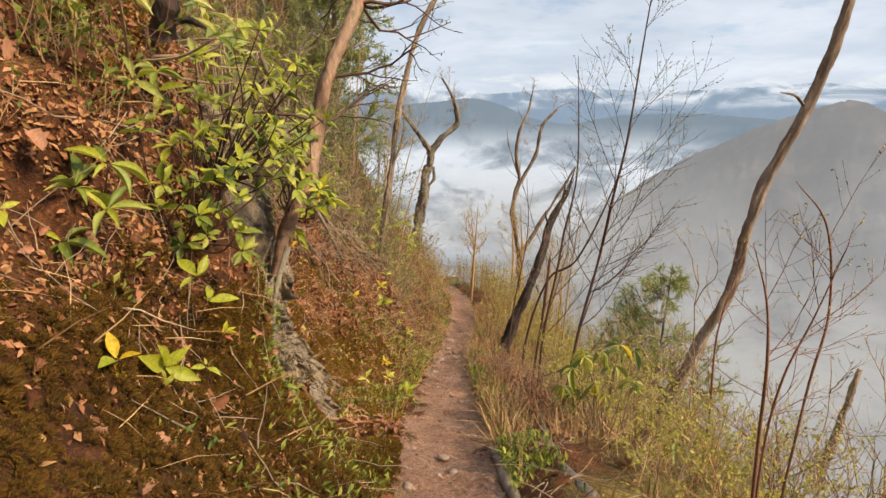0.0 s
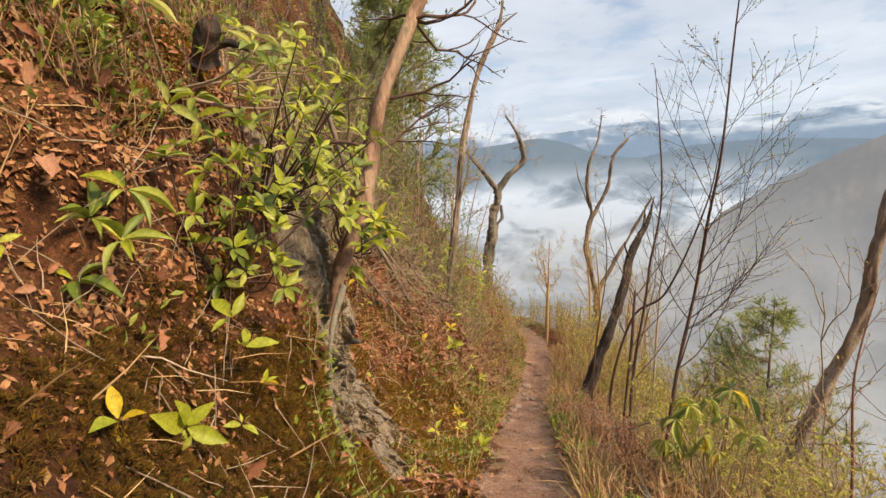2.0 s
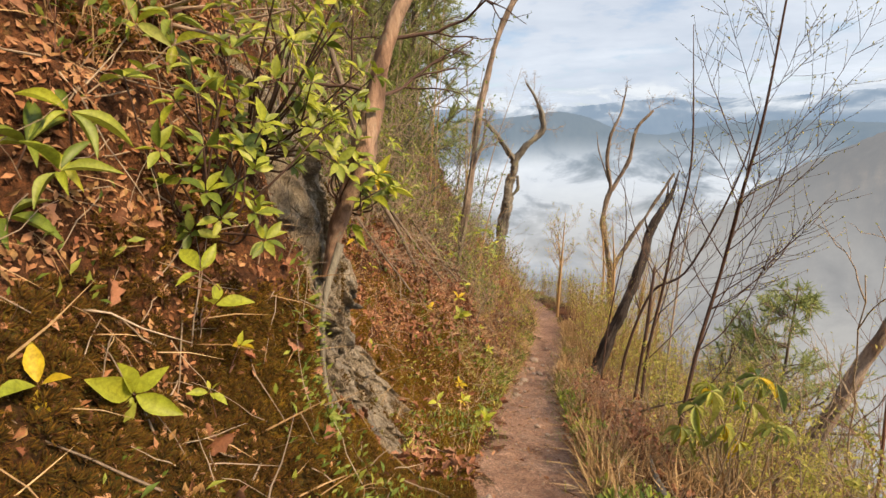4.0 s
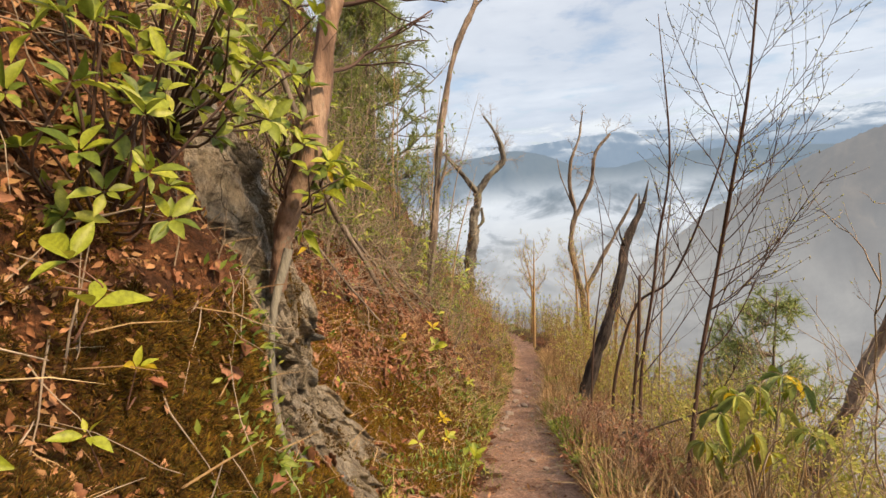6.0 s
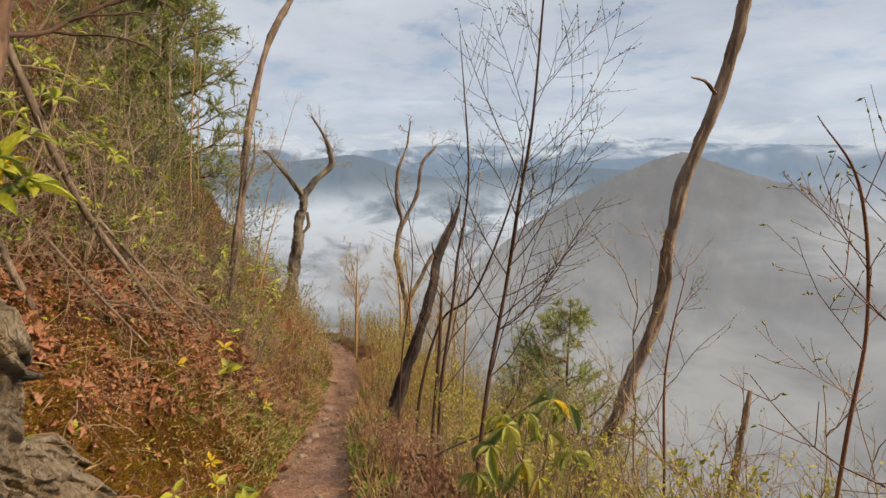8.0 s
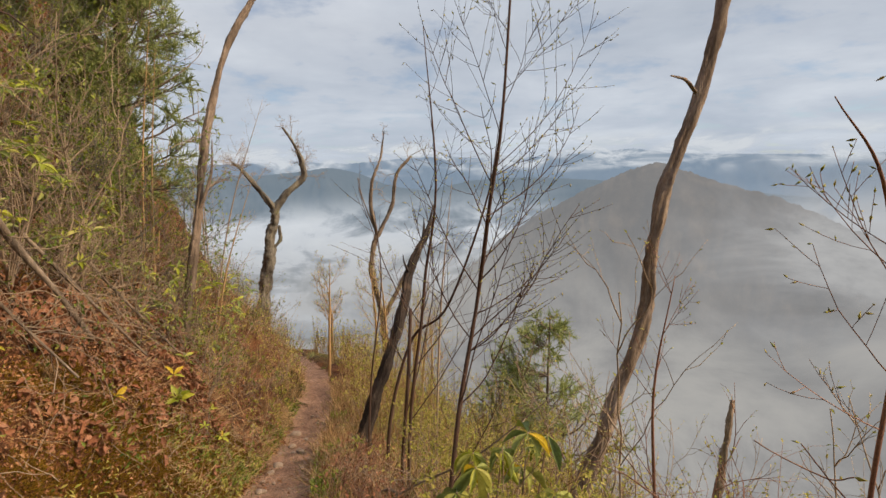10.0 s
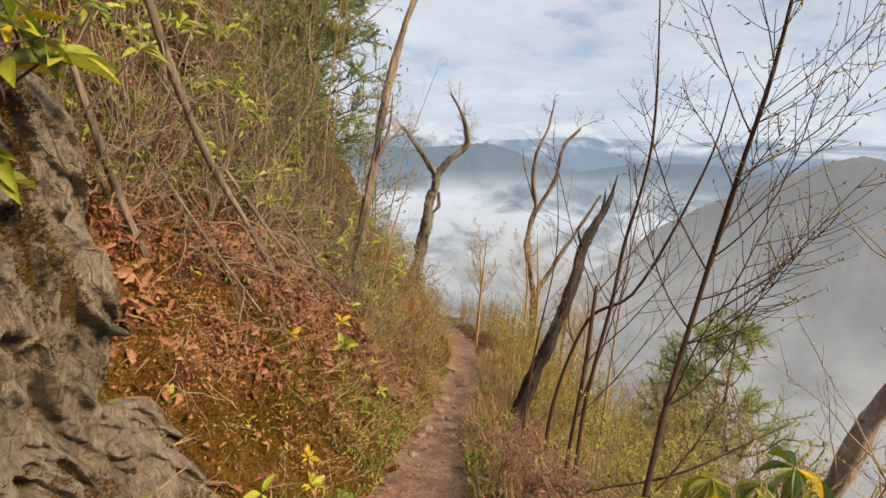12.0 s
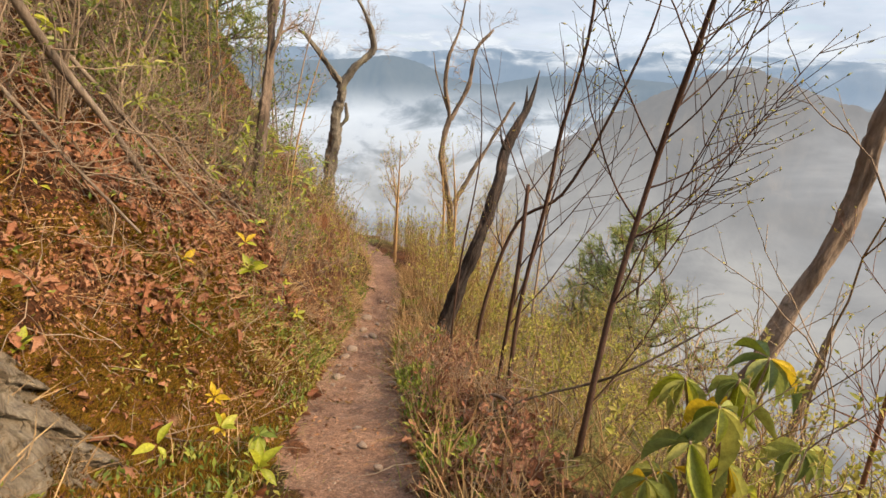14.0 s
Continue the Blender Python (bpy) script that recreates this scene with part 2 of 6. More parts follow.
M = dict(
    ground=ground_material(),
    litter=material("dead_leaf", [(0.1, 0.045, 0.022), (0.2, 0.085, 0.042), (0.34, 0.15, 0.08), (0.44, 0.24, 0.15), (0.28, 0.105, 0.052), (0.4, 0.26, 0.17)], 3, 60, 0.7, 0.3, island=0.7, through_light=0.2),
    moss=material("moss", [(0.03, 0.022, 0.004), (0.11, 0.078, 0.009), (0.3, 0.19, 0.017), (0.2, 0.085, 0.013), (0.16, 0.14, 0.018)], 1.6, 90, 0.95, 0.0, island=0.5, through_light=0.25),
    # Darker moss for near bank and rock; dimmer light is in its colour too.
    dimmed_moss=material("dimmed_moss", [(0.014, 0.008, 0.003), (0.05, 0.028, 0.007), (0.2, 0.11, 0.011), (0.1, 0.036, 0.009), (0.08, 0.07, 0.011), (0.3, 0.19, 0.018)], 2.2, 90, 0.95, 0.0, island=0.6, through_light=0.25),
    straw=material("dry_stem", [(0.18, 0.1, 0.045), (0.36, 0.23, 0.11), (0.54, 0.39, 0.21)], 5, 60, 0.85, 0.0, island=0.7),
    twig=material("grey_twig", [(0.15, 0.11, 0.078), (0.32, 0.24, 0.17), (0.48, 0.385, 0.285)], 5, 60, 0.85, 0.2, island=0.5),
    dark_twig=material("dark_twig", [(0.035, 0.022, 0.018), (0.085, 0.05, 0.038), (0.14, 0.08, 0.055)], 6, 80, 0.75, 0.2, island=0.4),
    red_twig=material("red_twig", [(0.1, 0.05, 0.036), (0.22, 0.11, 0.075), (0.34, 0.2, 0.135)], 6, 80, 0.7, 0.2, island=0.4),
    evergreen=material("evergreen_leaf", [(0.07, 0.11, 0.014), (0.14, 0.19, 0.022), (0.25, 0.29, 0.032), (0.38, 0.39, 0.045)], 7, 50, 0.48, 0.15, objects=0.6, through_light=0.25, spec=0.5),
    pale_leaf=material("pale_green_leaf", [(0.26, 0.31, 0.028), (0.37, 0.41, 0.038), (0.5, 0.48, 0.05)], 9, 60, 0.42, 0.15, objects=0.5, through_light=0.35, spec=0.45),
    yellow_leaf=material("yellow_leaf", [(0.5, 0.36, 0.02), (0.62, 0.46, 0.03)], 9, 60, 0.5, 0.15, objects=0.4, through_light=0.35),
    droop=material("drooping_leaf", [(0.13, 0.19, 0.06), (0.24, 0.29, 0.08), (0.36, 0.39, 0.1), (0.46, 0.43, 0.1)], 7, 50, 0.4, 0.15, objects=0.7, through_light=0.35, spec=0.5),
    small_leaf=material("small_green_leaf", [(0.08, 0.13, 0.025), (0.2, 0.26, 0.04), (0.36, 0.37, 0.06)], 4, 60, 0.5, 0.0, island=0.7, through_light=0.35),
    bud=material("spring_bud", [(0.22, 0.25, 0.05), (0.44, 0.42, 0.08), (0.56, 0.46, 0.15)], 4, 60, 0.6, 0.0, island=0.7, through_light=0.4),
    needle=material("pine_needle", [(0.16, 0.2, 0.075), (0.3, 0.35, 0.125), (0.44, 0.46, 0.19)], 2, 30, 0.6, 0.0, island=0.6, through_light=0.5),
    red_bark=material("red_flaky_bark", [(0.11, 0.066, 0.046), (0.28, 0.175, 0.12), (0.46, 0.34, 0.25)], 5, 34, 0.85, 0.8, stretch=(1, 1, 0.35), spots=((0.2, 0.19, 0.14), 7.0, 0.6)),
    tan_bark=material("tan_bark", [(0.09, 0.068, 0.053), (0.2, 0.15, 0.115), (0.34, 0.275, 0.225)], 4, 38, 0.85, 0.7, stretch=(1, 1, 0.3), spots=((0.14, 0.115, 0.09), 5.0, 0.6)),
    grey_bark=material("grey_weathered_bark", [(0.09, 0.07, 0.055), (0.2, 0.155, 0.12), (0.34, 0.27, 0.21)], 4, 38, 0.85, 0.7, stretch=(1, 1, 0.3)),
    dull_bark=material("dull_grey_bark", [(0.07, 0.062, 0.055), (0.15, 0.135, 0.115), (0.27, 0.25, 0.2)], 4, 38, 0.85, 0.7, stretch=(1, 1, 0.3), spots=((0.17, 0.17, 0.08), 1.5, 0.6)),
    char=material("charred_wood", [(0.014, 0.011, 0.01), (0.042, 0.031, 0.027), (0.115, 0.08, 0.062)], 6, 45, 0.75, 0.9, stretch=(1, 1, 0.25), spots=((0.2, 0.13, 0.09), 9.0, 0.66)),
    rock=rock_material(),
    duff=material("brown_duff", [(0.05, 0.024, 0.013), (0.17, 0.072, 0.032), (0.34, 0.15, 0.066), (0.48, 0.26, 0.14), (0.32, 0.19, 0.07), (0.24, 0.085, 0.035)], 2, 50, 0.8, 0.0, island=0.65, through_light=0.15),
    stone=material("trail_stone", [(0.12, 0.085, 0.065), (0.24, 0.175, 0.135), (0.36, 0.29, 0.23)], 9, 60, 0.85, 0.5, island=0.5),
)


def distance_material(name, colours, haze_glow, share, scale):
    """A far wooded ridge: dull wood colours, with a share of haze mixed in as glow."""
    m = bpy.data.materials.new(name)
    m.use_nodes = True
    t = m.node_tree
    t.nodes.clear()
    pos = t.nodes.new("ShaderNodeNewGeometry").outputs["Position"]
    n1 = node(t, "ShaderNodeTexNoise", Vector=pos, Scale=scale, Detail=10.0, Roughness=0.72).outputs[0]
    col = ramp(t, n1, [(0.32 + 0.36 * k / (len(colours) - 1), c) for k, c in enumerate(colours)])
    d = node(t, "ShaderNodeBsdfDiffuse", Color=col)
    e = node(t, "ShaderNodeEmission", Color=(*haze_glow, 1), Strength=1.0)
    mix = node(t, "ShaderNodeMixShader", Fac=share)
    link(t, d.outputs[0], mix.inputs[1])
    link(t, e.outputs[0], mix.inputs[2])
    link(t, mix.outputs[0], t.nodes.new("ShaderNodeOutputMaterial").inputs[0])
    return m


def mist_glow_material(name, colour, low, full, top, gone, stretch, density, noise_lo, noise_hi, seed):
    """Thin bright cloud, its brightness emitted by the sheet itself: clear below low, dense between full and top, gone
    above gone (heights in metres), torn by noise.
    """
    m = bpy.data.materials.new(name)
    m.use_nodes = True
    t = m.node_tree
    t.nodes.clear()
    pos = t.nodes.new("ShaderNodeNewGeometry").outputs["Position"]
    z = node(t, "ShaderNodeSeparateXYZ", Vector=pos).outputs[2]
    mp = node(t, "ShaderNodeMapping", Vector=pos, Scale=stretch, Location=(seed, seed * 2, seed * 3)).outputs[0]
    n1 = node(t, "ShaderNodeTexNoise", Vector=mp, Scale=1.0, Detail=8.0, Roughness=0.58, Distortion=0.5).outputs[0]

    def rise_to(a, b):
        n = node(t, "ShaderNodeMapRange", Value=z, From_Min=a, From_Max=b)
        n.interpolation_type = "SMOOTHSTEP"
        return n.outputs[0]
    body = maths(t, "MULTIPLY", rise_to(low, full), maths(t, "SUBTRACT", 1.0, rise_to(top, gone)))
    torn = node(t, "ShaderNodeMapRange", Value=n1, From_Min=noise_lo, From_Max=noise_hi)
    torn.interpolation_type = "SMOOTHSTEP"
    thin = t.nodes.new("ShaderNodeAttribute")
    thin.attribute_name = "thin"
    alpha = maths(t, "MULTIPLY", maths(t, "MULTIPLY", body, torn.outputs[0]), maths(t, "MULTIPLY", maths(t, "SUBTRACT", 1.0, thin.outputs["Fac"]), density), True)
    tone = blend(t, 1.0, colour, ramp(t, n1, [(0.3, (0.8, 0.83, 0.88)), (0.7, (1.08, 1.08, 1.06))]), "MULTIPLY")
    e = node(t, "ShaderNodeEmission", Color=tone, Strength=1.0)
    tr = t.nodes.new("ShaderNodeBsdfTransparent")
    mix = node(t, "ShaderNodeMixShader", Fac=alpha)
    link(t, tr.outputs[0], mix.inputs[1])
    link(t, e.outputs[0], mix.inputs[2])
    link(t, mix.outputs[0], t.nodes.new("ShaderNodeOutputMaterial").inputs[0])
    return m


# ---- mesh helpers ----
class Geo:
    """Collects pieces of mesh as arrays."""

    def __init__(self):
        self.v, self.f, self.n = [], [], 0

    def add(self, v, f):
        v = np.asarray(v, float)
        self.v.append(v)
        self.f.extend((np.asarray(f, int) + self.n).tolist())
        self.n += len(v)
        return self

    def tube(self, pts, radii, sides=6, cap=True):
        pts, radii = np.asarray(pts, float), np.asarray(radii, float)
        d = np.gradient(pts, axis=0)
        d /= np.linalg.norm(d, axis=1)[:, None] + 1e-9
        ref = np.array([0.31, 0.87, 0.12]) if abs(d[:, 2]).mean() > 0.6 else np.array([0.1, 0.2, 0.97])
        a = np.cross(d, ref)
        a /= np.linalg.norm(a, axis=1)[:, None] + 1e-9
        b = np.cross(d, a)
        ang = np.arange(sides) * 2 * np.pi / sides
        ring = pts[:, None] + radii[:, None, None] * (np.cos(ang)[None, :, None] * a[:, None] + np.sin(ang)[None, :, None] * b[:, None])
        n = len(pts)
        i, j = np.meshgrid(np.arange(n - 1), np.arange(sides), indexing="ij")
        k = (j + 1) % sides
        f = np.stack([i * sides + j, i * sides + k, (i + 1) * sides + k, (i + 1) * sides + j], -1).reshape(-1, 4)
        self.add(ring.reshape(-1, 3), f)
        if cap:
            self.f.append([self.n - sides + q for q in range(sides)])
        return self

    def stamp(self, v, f, turns, places):
        """Copies of one small piece at many turns (n,3,3, rows are the axes, scaled) and places."""
        v, f = np.asarray(v, float), np.asarray(f, int)
        n = len(places)
        if not n:
            return self
        allv = np.einsum("mk,nkj->nmj", v, turns) + np.asarray(places)[:, None]
        allf = f[None] + (np.arange(n) * len(v))[:, None, None]
        return self.add(allv.reshape(-1, 3), allf.reshape(-1, f.shape[1]))

    def mesh(self, name, mat, smooth=True):
        me = bpy.data.meshes.new(name)
        me.from_pydata(np.concatenate(self.v).tolist() if self.v else [], [], self.f)
        me.materials.append(mat)
        if smooth:
            me.polygons.foreach_set("use_smooth", np.ones(len(me.polygons), bool))
        me.update()
        return me


def thing(name, at, label, category, group="", kind=""):
    ob = new(name)
    ob.empty_display_size = 0.1
    ob.location = at
    return tagged(ob, label, category, group, kind)


def part(name, geo, mat, parent, label="", m=None, smooth=True):
    """A mesh in world places under a thing or under one of its parts."""
    me = geo if isinstance(geo, bpy.types.Mesh) else geo.mesh(name, mat, smooth)
    ob = new(name, me)
    ob.parent = parent
    if parent.parent is None:
        ob.matrix_parent_inverse = Matrix.Translation(-parent.location)
    if m is not None:
        ob.matrix_basis = m
    return tagged(ob, label)


def single(name, geo, mat, label, category, group="", kind="", smooth=True):
    return tagged(new(name, geo.mesh(name, mat, smooth)), label, category, group, kind)


# ---- noise and the shape of the hillside ----
def lattice(p, seed=0):
    """Smooth value noise, -1 to 1, at rows of places."""
    p = np.asarray(p, float)
    i = np.floor(p).astype(np.int64)
    f = p - i
    f = f * f * (3 - 2 * f)
    out = np.zeros(p.shape[:-1])
    for c in range(8):
        o = np.array([c & 1, c >> 1 & 1, c >> 2 & 1])
        q = i + o
        h = (q[..., 0] * 374761393 + q[..., 1] * 668265263 + q[..., 2] * 2147483647 + seed * 1274126177) & 0xFFFFFFFF
        h = ((h ^ (h >> 13)) * 1274126177) & 0xFFFFFFFF
        h = (h ^ (h >> 16)) & 0xFFFF
        out += (h / 32767.5 - 1) * np.prod(np.where(o, f, 1 - f), -1)
    return out


def fbm(p, octaves=4, seed=0, gain=0.5):
    p = np.asarray(p, float)
    return sum(gain ** k * lattice(p * 2.03 ** k + 17.3 * k, seed + k) for k in range(octaves))


def trail_x(y):
    y = np.asarray(y, float)
    return sum(np.interp(y + o, [-700, 9, 12, 15, 20, 26, 34, 60, 200, 4000], [0.05, 0.05, 0.38, 0.68, 0.5, -0.6, -5, -40, -250, -5000]) for o in (-1, 0, 1)) / 3


def trail_z(y):
    y = np.asarray(y, float)
    return sum(np.interp(y + o, [-700, 0, 10.4, 15, 26, 60, 200, 4000], [252, 0, -3.74, -4.7, -7.1, -14, -50, -420]) for o in (-0.6, 0, 0.6)) / 3


STATIONS = np.array([-600, 1, 2.5, 3.4, 3.9, 4.3, 5.2, 6.2, 7.4, 8.7, 11, 4000.0])
BANK = {  # across and above the trail, from high on the bank down to its foot, station by station
    "a": [(-2.9, 3.6), (-2.9, 3.6), (-2.6, 3.6), (-2.3, 3.6), (-2.3, 3.6), (-2.3, 3.6), (-2.7, 3.8), (-3.1, 3.6), (-3.2, 3.4), (-2.9, 3.4), (-2.8, 3.4), (-2.8, 3.4)],
    "b": [(-2.2, 2.6), (-2.2, 2.6), (-2.1, 2.6), (-1.7, 2.6), (-1.75, 2.6), (-1.9, 2.7), (-2.2, 2.7), (-2.5, 2.4), (-2.5, 2.45), (-2.1, 2.5), (-2.0, 2.4), (-2.0, 2.4)],
    "c": [(-1.8, 1.7), (-1.8, 1.7), (-1.72, 1.8), (-1.3, 1.85), (-1.4, 1.85), (-1.7, 1.8), (-1.95, 1.75), (-1.98, 1.35), (-1.85, 1.65), (-1.5, 1.75), (-1.4, 1.6), (-1.4, 1.6)],
    "d": [(-1.35, 1.0), (-1.35, 1.0), (-1.32, 1.0), (-1.2, 1.1), (-1.32, 1.0), (-1.75, 0.85), (-1.9, 0.75), (-1.7, 0.6), (-1.35, 0.9), (-1.0, 1.1), (-0.95, 0.95), (-0.95, 0.95)],
    "e": [(-0.75, 0.3), (-0.75, 0.3), (-0.8, 0.3), (-0.95, 0.3), (-1.05, 0.25), (-1.25, 0.15), (-1.35, 0.12), (-1.2, 0.1), (-0.8, 0.2), (-0.6, 0.35), (-0.6, 0.35), (-0.6, 0.35)],
}
UP_HILL = [(-900, 520), (-160, 130), (-40, 42), (-14, 25), (-6, 10.8), (-3.9, 5.9)]
DOWN_HILL = [(-0.32, 0.02), (0.38, 0.0), (0.66, 0.05), (1.25, -0.02), (1.95, -0.5), (4, -1.8), (8, -5.0), (40, -33), (400, -250), (1500, -420), (4500, -420)]
FIRST_BANK, TRAIL_AT, KNOTS = len(UP_HILL), len(UP_HILL) + 5, len(UP_HILL) + 5 + len(DOWN_HILL)


def knots(y):
    """All knots of the cross-section at rows of y: arrays (n, KNOTS, 2)."""
    y = np.asarray(y, float)
    out = np.zeros((*y.shape, KNOTS, 2))
    for k, p in enumerate(UP_HILL):
        out[..., k, :] = p
    for k, key in enumerate("abcde"):
        a = np.array(BANK[key])
        for c in (0, 1):
            out[..., FIRST_BANK + k, c] = sum(np.interp(y + o, STATIONS, a[:, c]) for o in (-0.35, 0, 0.35)) / 3
    for k, p in enumerate(DOWN_HILL):
        out[..., TRAIL_AT + k, :] = p
    return out


def plain_surface(s, y):
    s, y = np.broadcast_arrays(np.asarray(s, float), np.asarray(y, float))
    kn = knots(y)
    i = np.clip(np.floor(s).astype(int), 0, KNOTS - 2)
    f = (s - i)[..., None]
    take = lambda j: np.take_along_axis(kn, np.clip(j, 0, KNOTS - 1)[..., None, None].repeat(2, -1), -2)[..., 0, :]
    p1, p2 = take(i), take(i + 1)
    q0, q3 = take(i - 1), take(i + 2)
    near = np.linalg.norm(p2 - p1, axis=-1, keepdims=True)
    t1 = (p2 - q0) / (np.linalg.norm(p1 - q0, axis=-1, keepdims=True) + near) * near
    t2 = (q3 - p1) / (np.linalg.norm(q3 - p2, axis=-1, keepdims=True) + near) * near
    h = (2 * f**3 - 3 * f**2 + 1) * p1 + (f**3 - 2 * f**2 + f) * t1 + (-2 * f**3 + 3 * f**2) * p2 + (f**3 - f**2) * t2
    return np.stack([trail_x(y) + h[..., 0], y, trail_z(y) + h[..., 1]], -1)


def surface(s, y):
    """The hillside with its lumps, at a place across (knot number) and along; and its normal."""
    s, y = np.broadcast_arrays(np.asarray(s, float), np.asarray(y, float))
    p = plain_surface(s, y)
    ds = plain_surface(s + 0.02, y) - p
    dy = plain_surface(s, y + 0.05) - p
    n = np.cross(ds, dy)
    n /= np.linalg.norm(n, axis=-1, keepdims=True) + 1e-12
    amp = np.interp(s, [0, 2, 4, 6, 10, 10.7, 11.3, 11.8, 12.6, 14, 16, 18, 21], [12, 3, 0.5, 0.16, 0.12, 0.03, 0.012, 0.03, 0.09, 0.14, 0.4, 2, 25])
    size = np.interp(s, [0, 2, 4, 6, 15, 17, 19, 21], [0.01, 0.05, 0.3, 1.5, 1.5, 0.3, 0.02, 0.004])
    lump = fbm(p * size[..., None], 5, 3, 0.55)
    fine = fbm(p * 6.0, 3, 9) * np.interp(s, [4, 6, 10.4, 11, 11.9, 12.5, 15, 17], [0, 0.035, 0.03, 0.028, 0.028, 0.03, 0.03, 0])
    return p + n * (amp * lump + fine)[..., None], n


def ground_z(x, y):
    kn = knots(np.array(float(y)))
    order = np.argsort(kn[:, 0])
    return float(trail_z(y) + np.interp(x - trail_x(y), kn[order, 0], kn[order, 1]))


def spread(values, counts):
    out = []
    for a, b, n in zip(values, values[1:], counts):
        out += list(np.linspace(a, b, n, endpoint=False))
    return np.array(out + [values[-1]])


def build_ground():
    cols = spread(list(range(KNOTS)), [4, 5, 8, 12, 14, 16, 22, 22, 22, 20, 14, 18, 10, 14, 16, 22, 14, 12, 10, 8, 4])
    rows = spread([-600, -60, -8, 0.5, 11.5, 30, 80, 400, 4000], [6, 10, 40, 210, 110, 40, 24, 14])
    s, y = np.meshgrid(cols, rows)
    p, _ = surface(s, y)
    n, c = s.shape
    i, j = np.meshgrid(np.arange(n - 1), np.arange(c - 1), indexing="ij")
    f = np.stack([i * c + j, i * c + j + 1, (i + 1) * c + j + 1, (i + 1) * c + j], -1).reshape(-1, 4)
    ob = single("ground", Geo().add(p.reshape(-1, 3), f), M["ground"], "steep leaf-strewn mountainside with a narrow dirt footpath", "ground", kind="structure")
    me = ob.data
    q = p.reshape(-1, 3)
    ss, yy = s.reshape(-1), y.reshape(-1)
    wob = 0.34 * fbm(q * 2.6, 4, 5)
    trail = np.interp(ss + wob, [10.72, 11.0, 11.95, 12.2], [0, 1, 1, 0]) * np.interp(yy, [-20, 40, 46], [1, 1, 0])
    moss = np.clip(fbm(q * 0.9, 3, 21) * 1.1 + np.interp(yy, [0, 3.6, 4.5, 6, 8], [0.65, 0.7, 0.1, 0.35, 0.2]) - np.interp(ss, [6, 8, 9], [0.6, 0.2, 0.0]), 0, 1) * (ss < 11.2) * (ss > 5)
    green = np.clip(fbm(q * 0.5, 3, 31) * 0.7 + np.interp(ss, [0, 4, 6, 8, 12.4, 13, 14, 16, 21], [0.5, 0.1, -0.2, -0.4, -0.2, 0.1, 0.6, 0.8, 0.7]) + np.interp(yy, [8, 14], [0, 0.25]), 0, 1)
    for name, values in (("trail", trail), ("moss", moss), ("green", green)):
        me.attributes.new(name, "FLOAT", "POINT").data.foreach_set("value", values.astype(np.float32))
    return ob


build_ground()


# ---- far ridges and mist ----
def ridge(name, label, radius, turns, heights, rough, mat, seed, reach, floor=-420):
    """A wooded ridge round the valley; turns and heights in degrees, seen from the start of the walk."""
    az = np.arange(turns[0], turns[-1] + 0.001, 0.2)
    crest = radius * np.tan(np.radians(np.interp(az, turns, heights))) + 1.4
    crest = np.convolve(np.pad(crest, 4, mode="edge"), np.ones(9) / 9, "valid")
    steps = np.linspace(-1, 1, 61)
    a, d = np.meshgrid(np.radians(az), steps)
    r = radius + reach * d
    top = np.broadcast_to(crest, a.shape)
    base = np.stack([r * np.sin(a), r * np.cos(a), top], -1)
    spur = fbm(base * np.array([1, 1, 0]) * 6.0 / reach, 5, seed, 0.55)
    z = floor + (top - floor) * (1 - np.abs(d) ** 1.25) * (1 + 0.09 * spur * np.minimum(1, np.abs(d) * 4)) + rough * (lattice(base * 0.1, seed + 3) + 0.7 * lattice(base * 0.33, seed + 4)) * (1 - np.abs(d))
    base[..., 2] = z
    n, c = a.shape
    i, j = np.meshgrid(np.arange(n - 1), np.arange(c - 1), indexing="ij")
    f = np.stack([i * c + j, i * c + j + 1, (i + 1) * c + j + 1, (i + 1) * c + j], -1).reshape(-1, 4)
    single(name, Geo().add(base.reshape(-1, 3), f), mat, label, "mountain ridge", kind="structure")


def mist(name, label, radius, turns, low, high, mat, rise_over=0.0):
    az = np.radians(np.linspace(*turns, 60))
    z = np.linspace(low, high, 6)
    a, h = np.meshgrid(az, z)
    p = np.stack([radius * np.sin(a), radius * np.cos(a), h], -1)
    n, c = a.shape
    i, j = np.meshgrid(np.arange(n - 1), np.arange(c - 1), indexing="ij")
    f = np.stack([i * c + j, i * c + j + 1, (i + 1) * c + j + 1, (i + 1) * c + j], -1).reshape(-1, 4)
    ob = single(name, Geo().add(p.reshape(-1, 3), f), mat, label, "mist", kind="structure")
    if rise_over:
        thin = np.clip(1 - (a - az[0]) / radians(rise_over), 0, 1)
        ob.data.attributes.new("thin", "FLOAT", "POINT").data.foreach_set("value", (thin * thin * (3 - 2 * thin)).reshape(-1).astype(np.float32))
    ob.visible_shadow = False


# Haze over each ridge is emitted colour blended into its woods.
near_wood = distance_material("bare_woods_haze_glow", [(0.014, 0.015, 0.017), (0.05, 0.046, 0.043), (0.11, 0.098, 0.085)], (0.32, 0.323, 0.328), 0.54, 0.022)
far_wood = distance_material("far_woods_haze_glow", [(0.04, 0.05, 0.06), (0.08, 0.1, 0.12)], (0.25, 0.33, 0.43), 0.75, 0.012)
mid_wood = distance_material("middle_woods_haze_glow", [(0.04, 0.05, 0.055), (0.09, 0.1, 0.1)], (0.2, 0.26, 0.32), 0.72, 0.012)
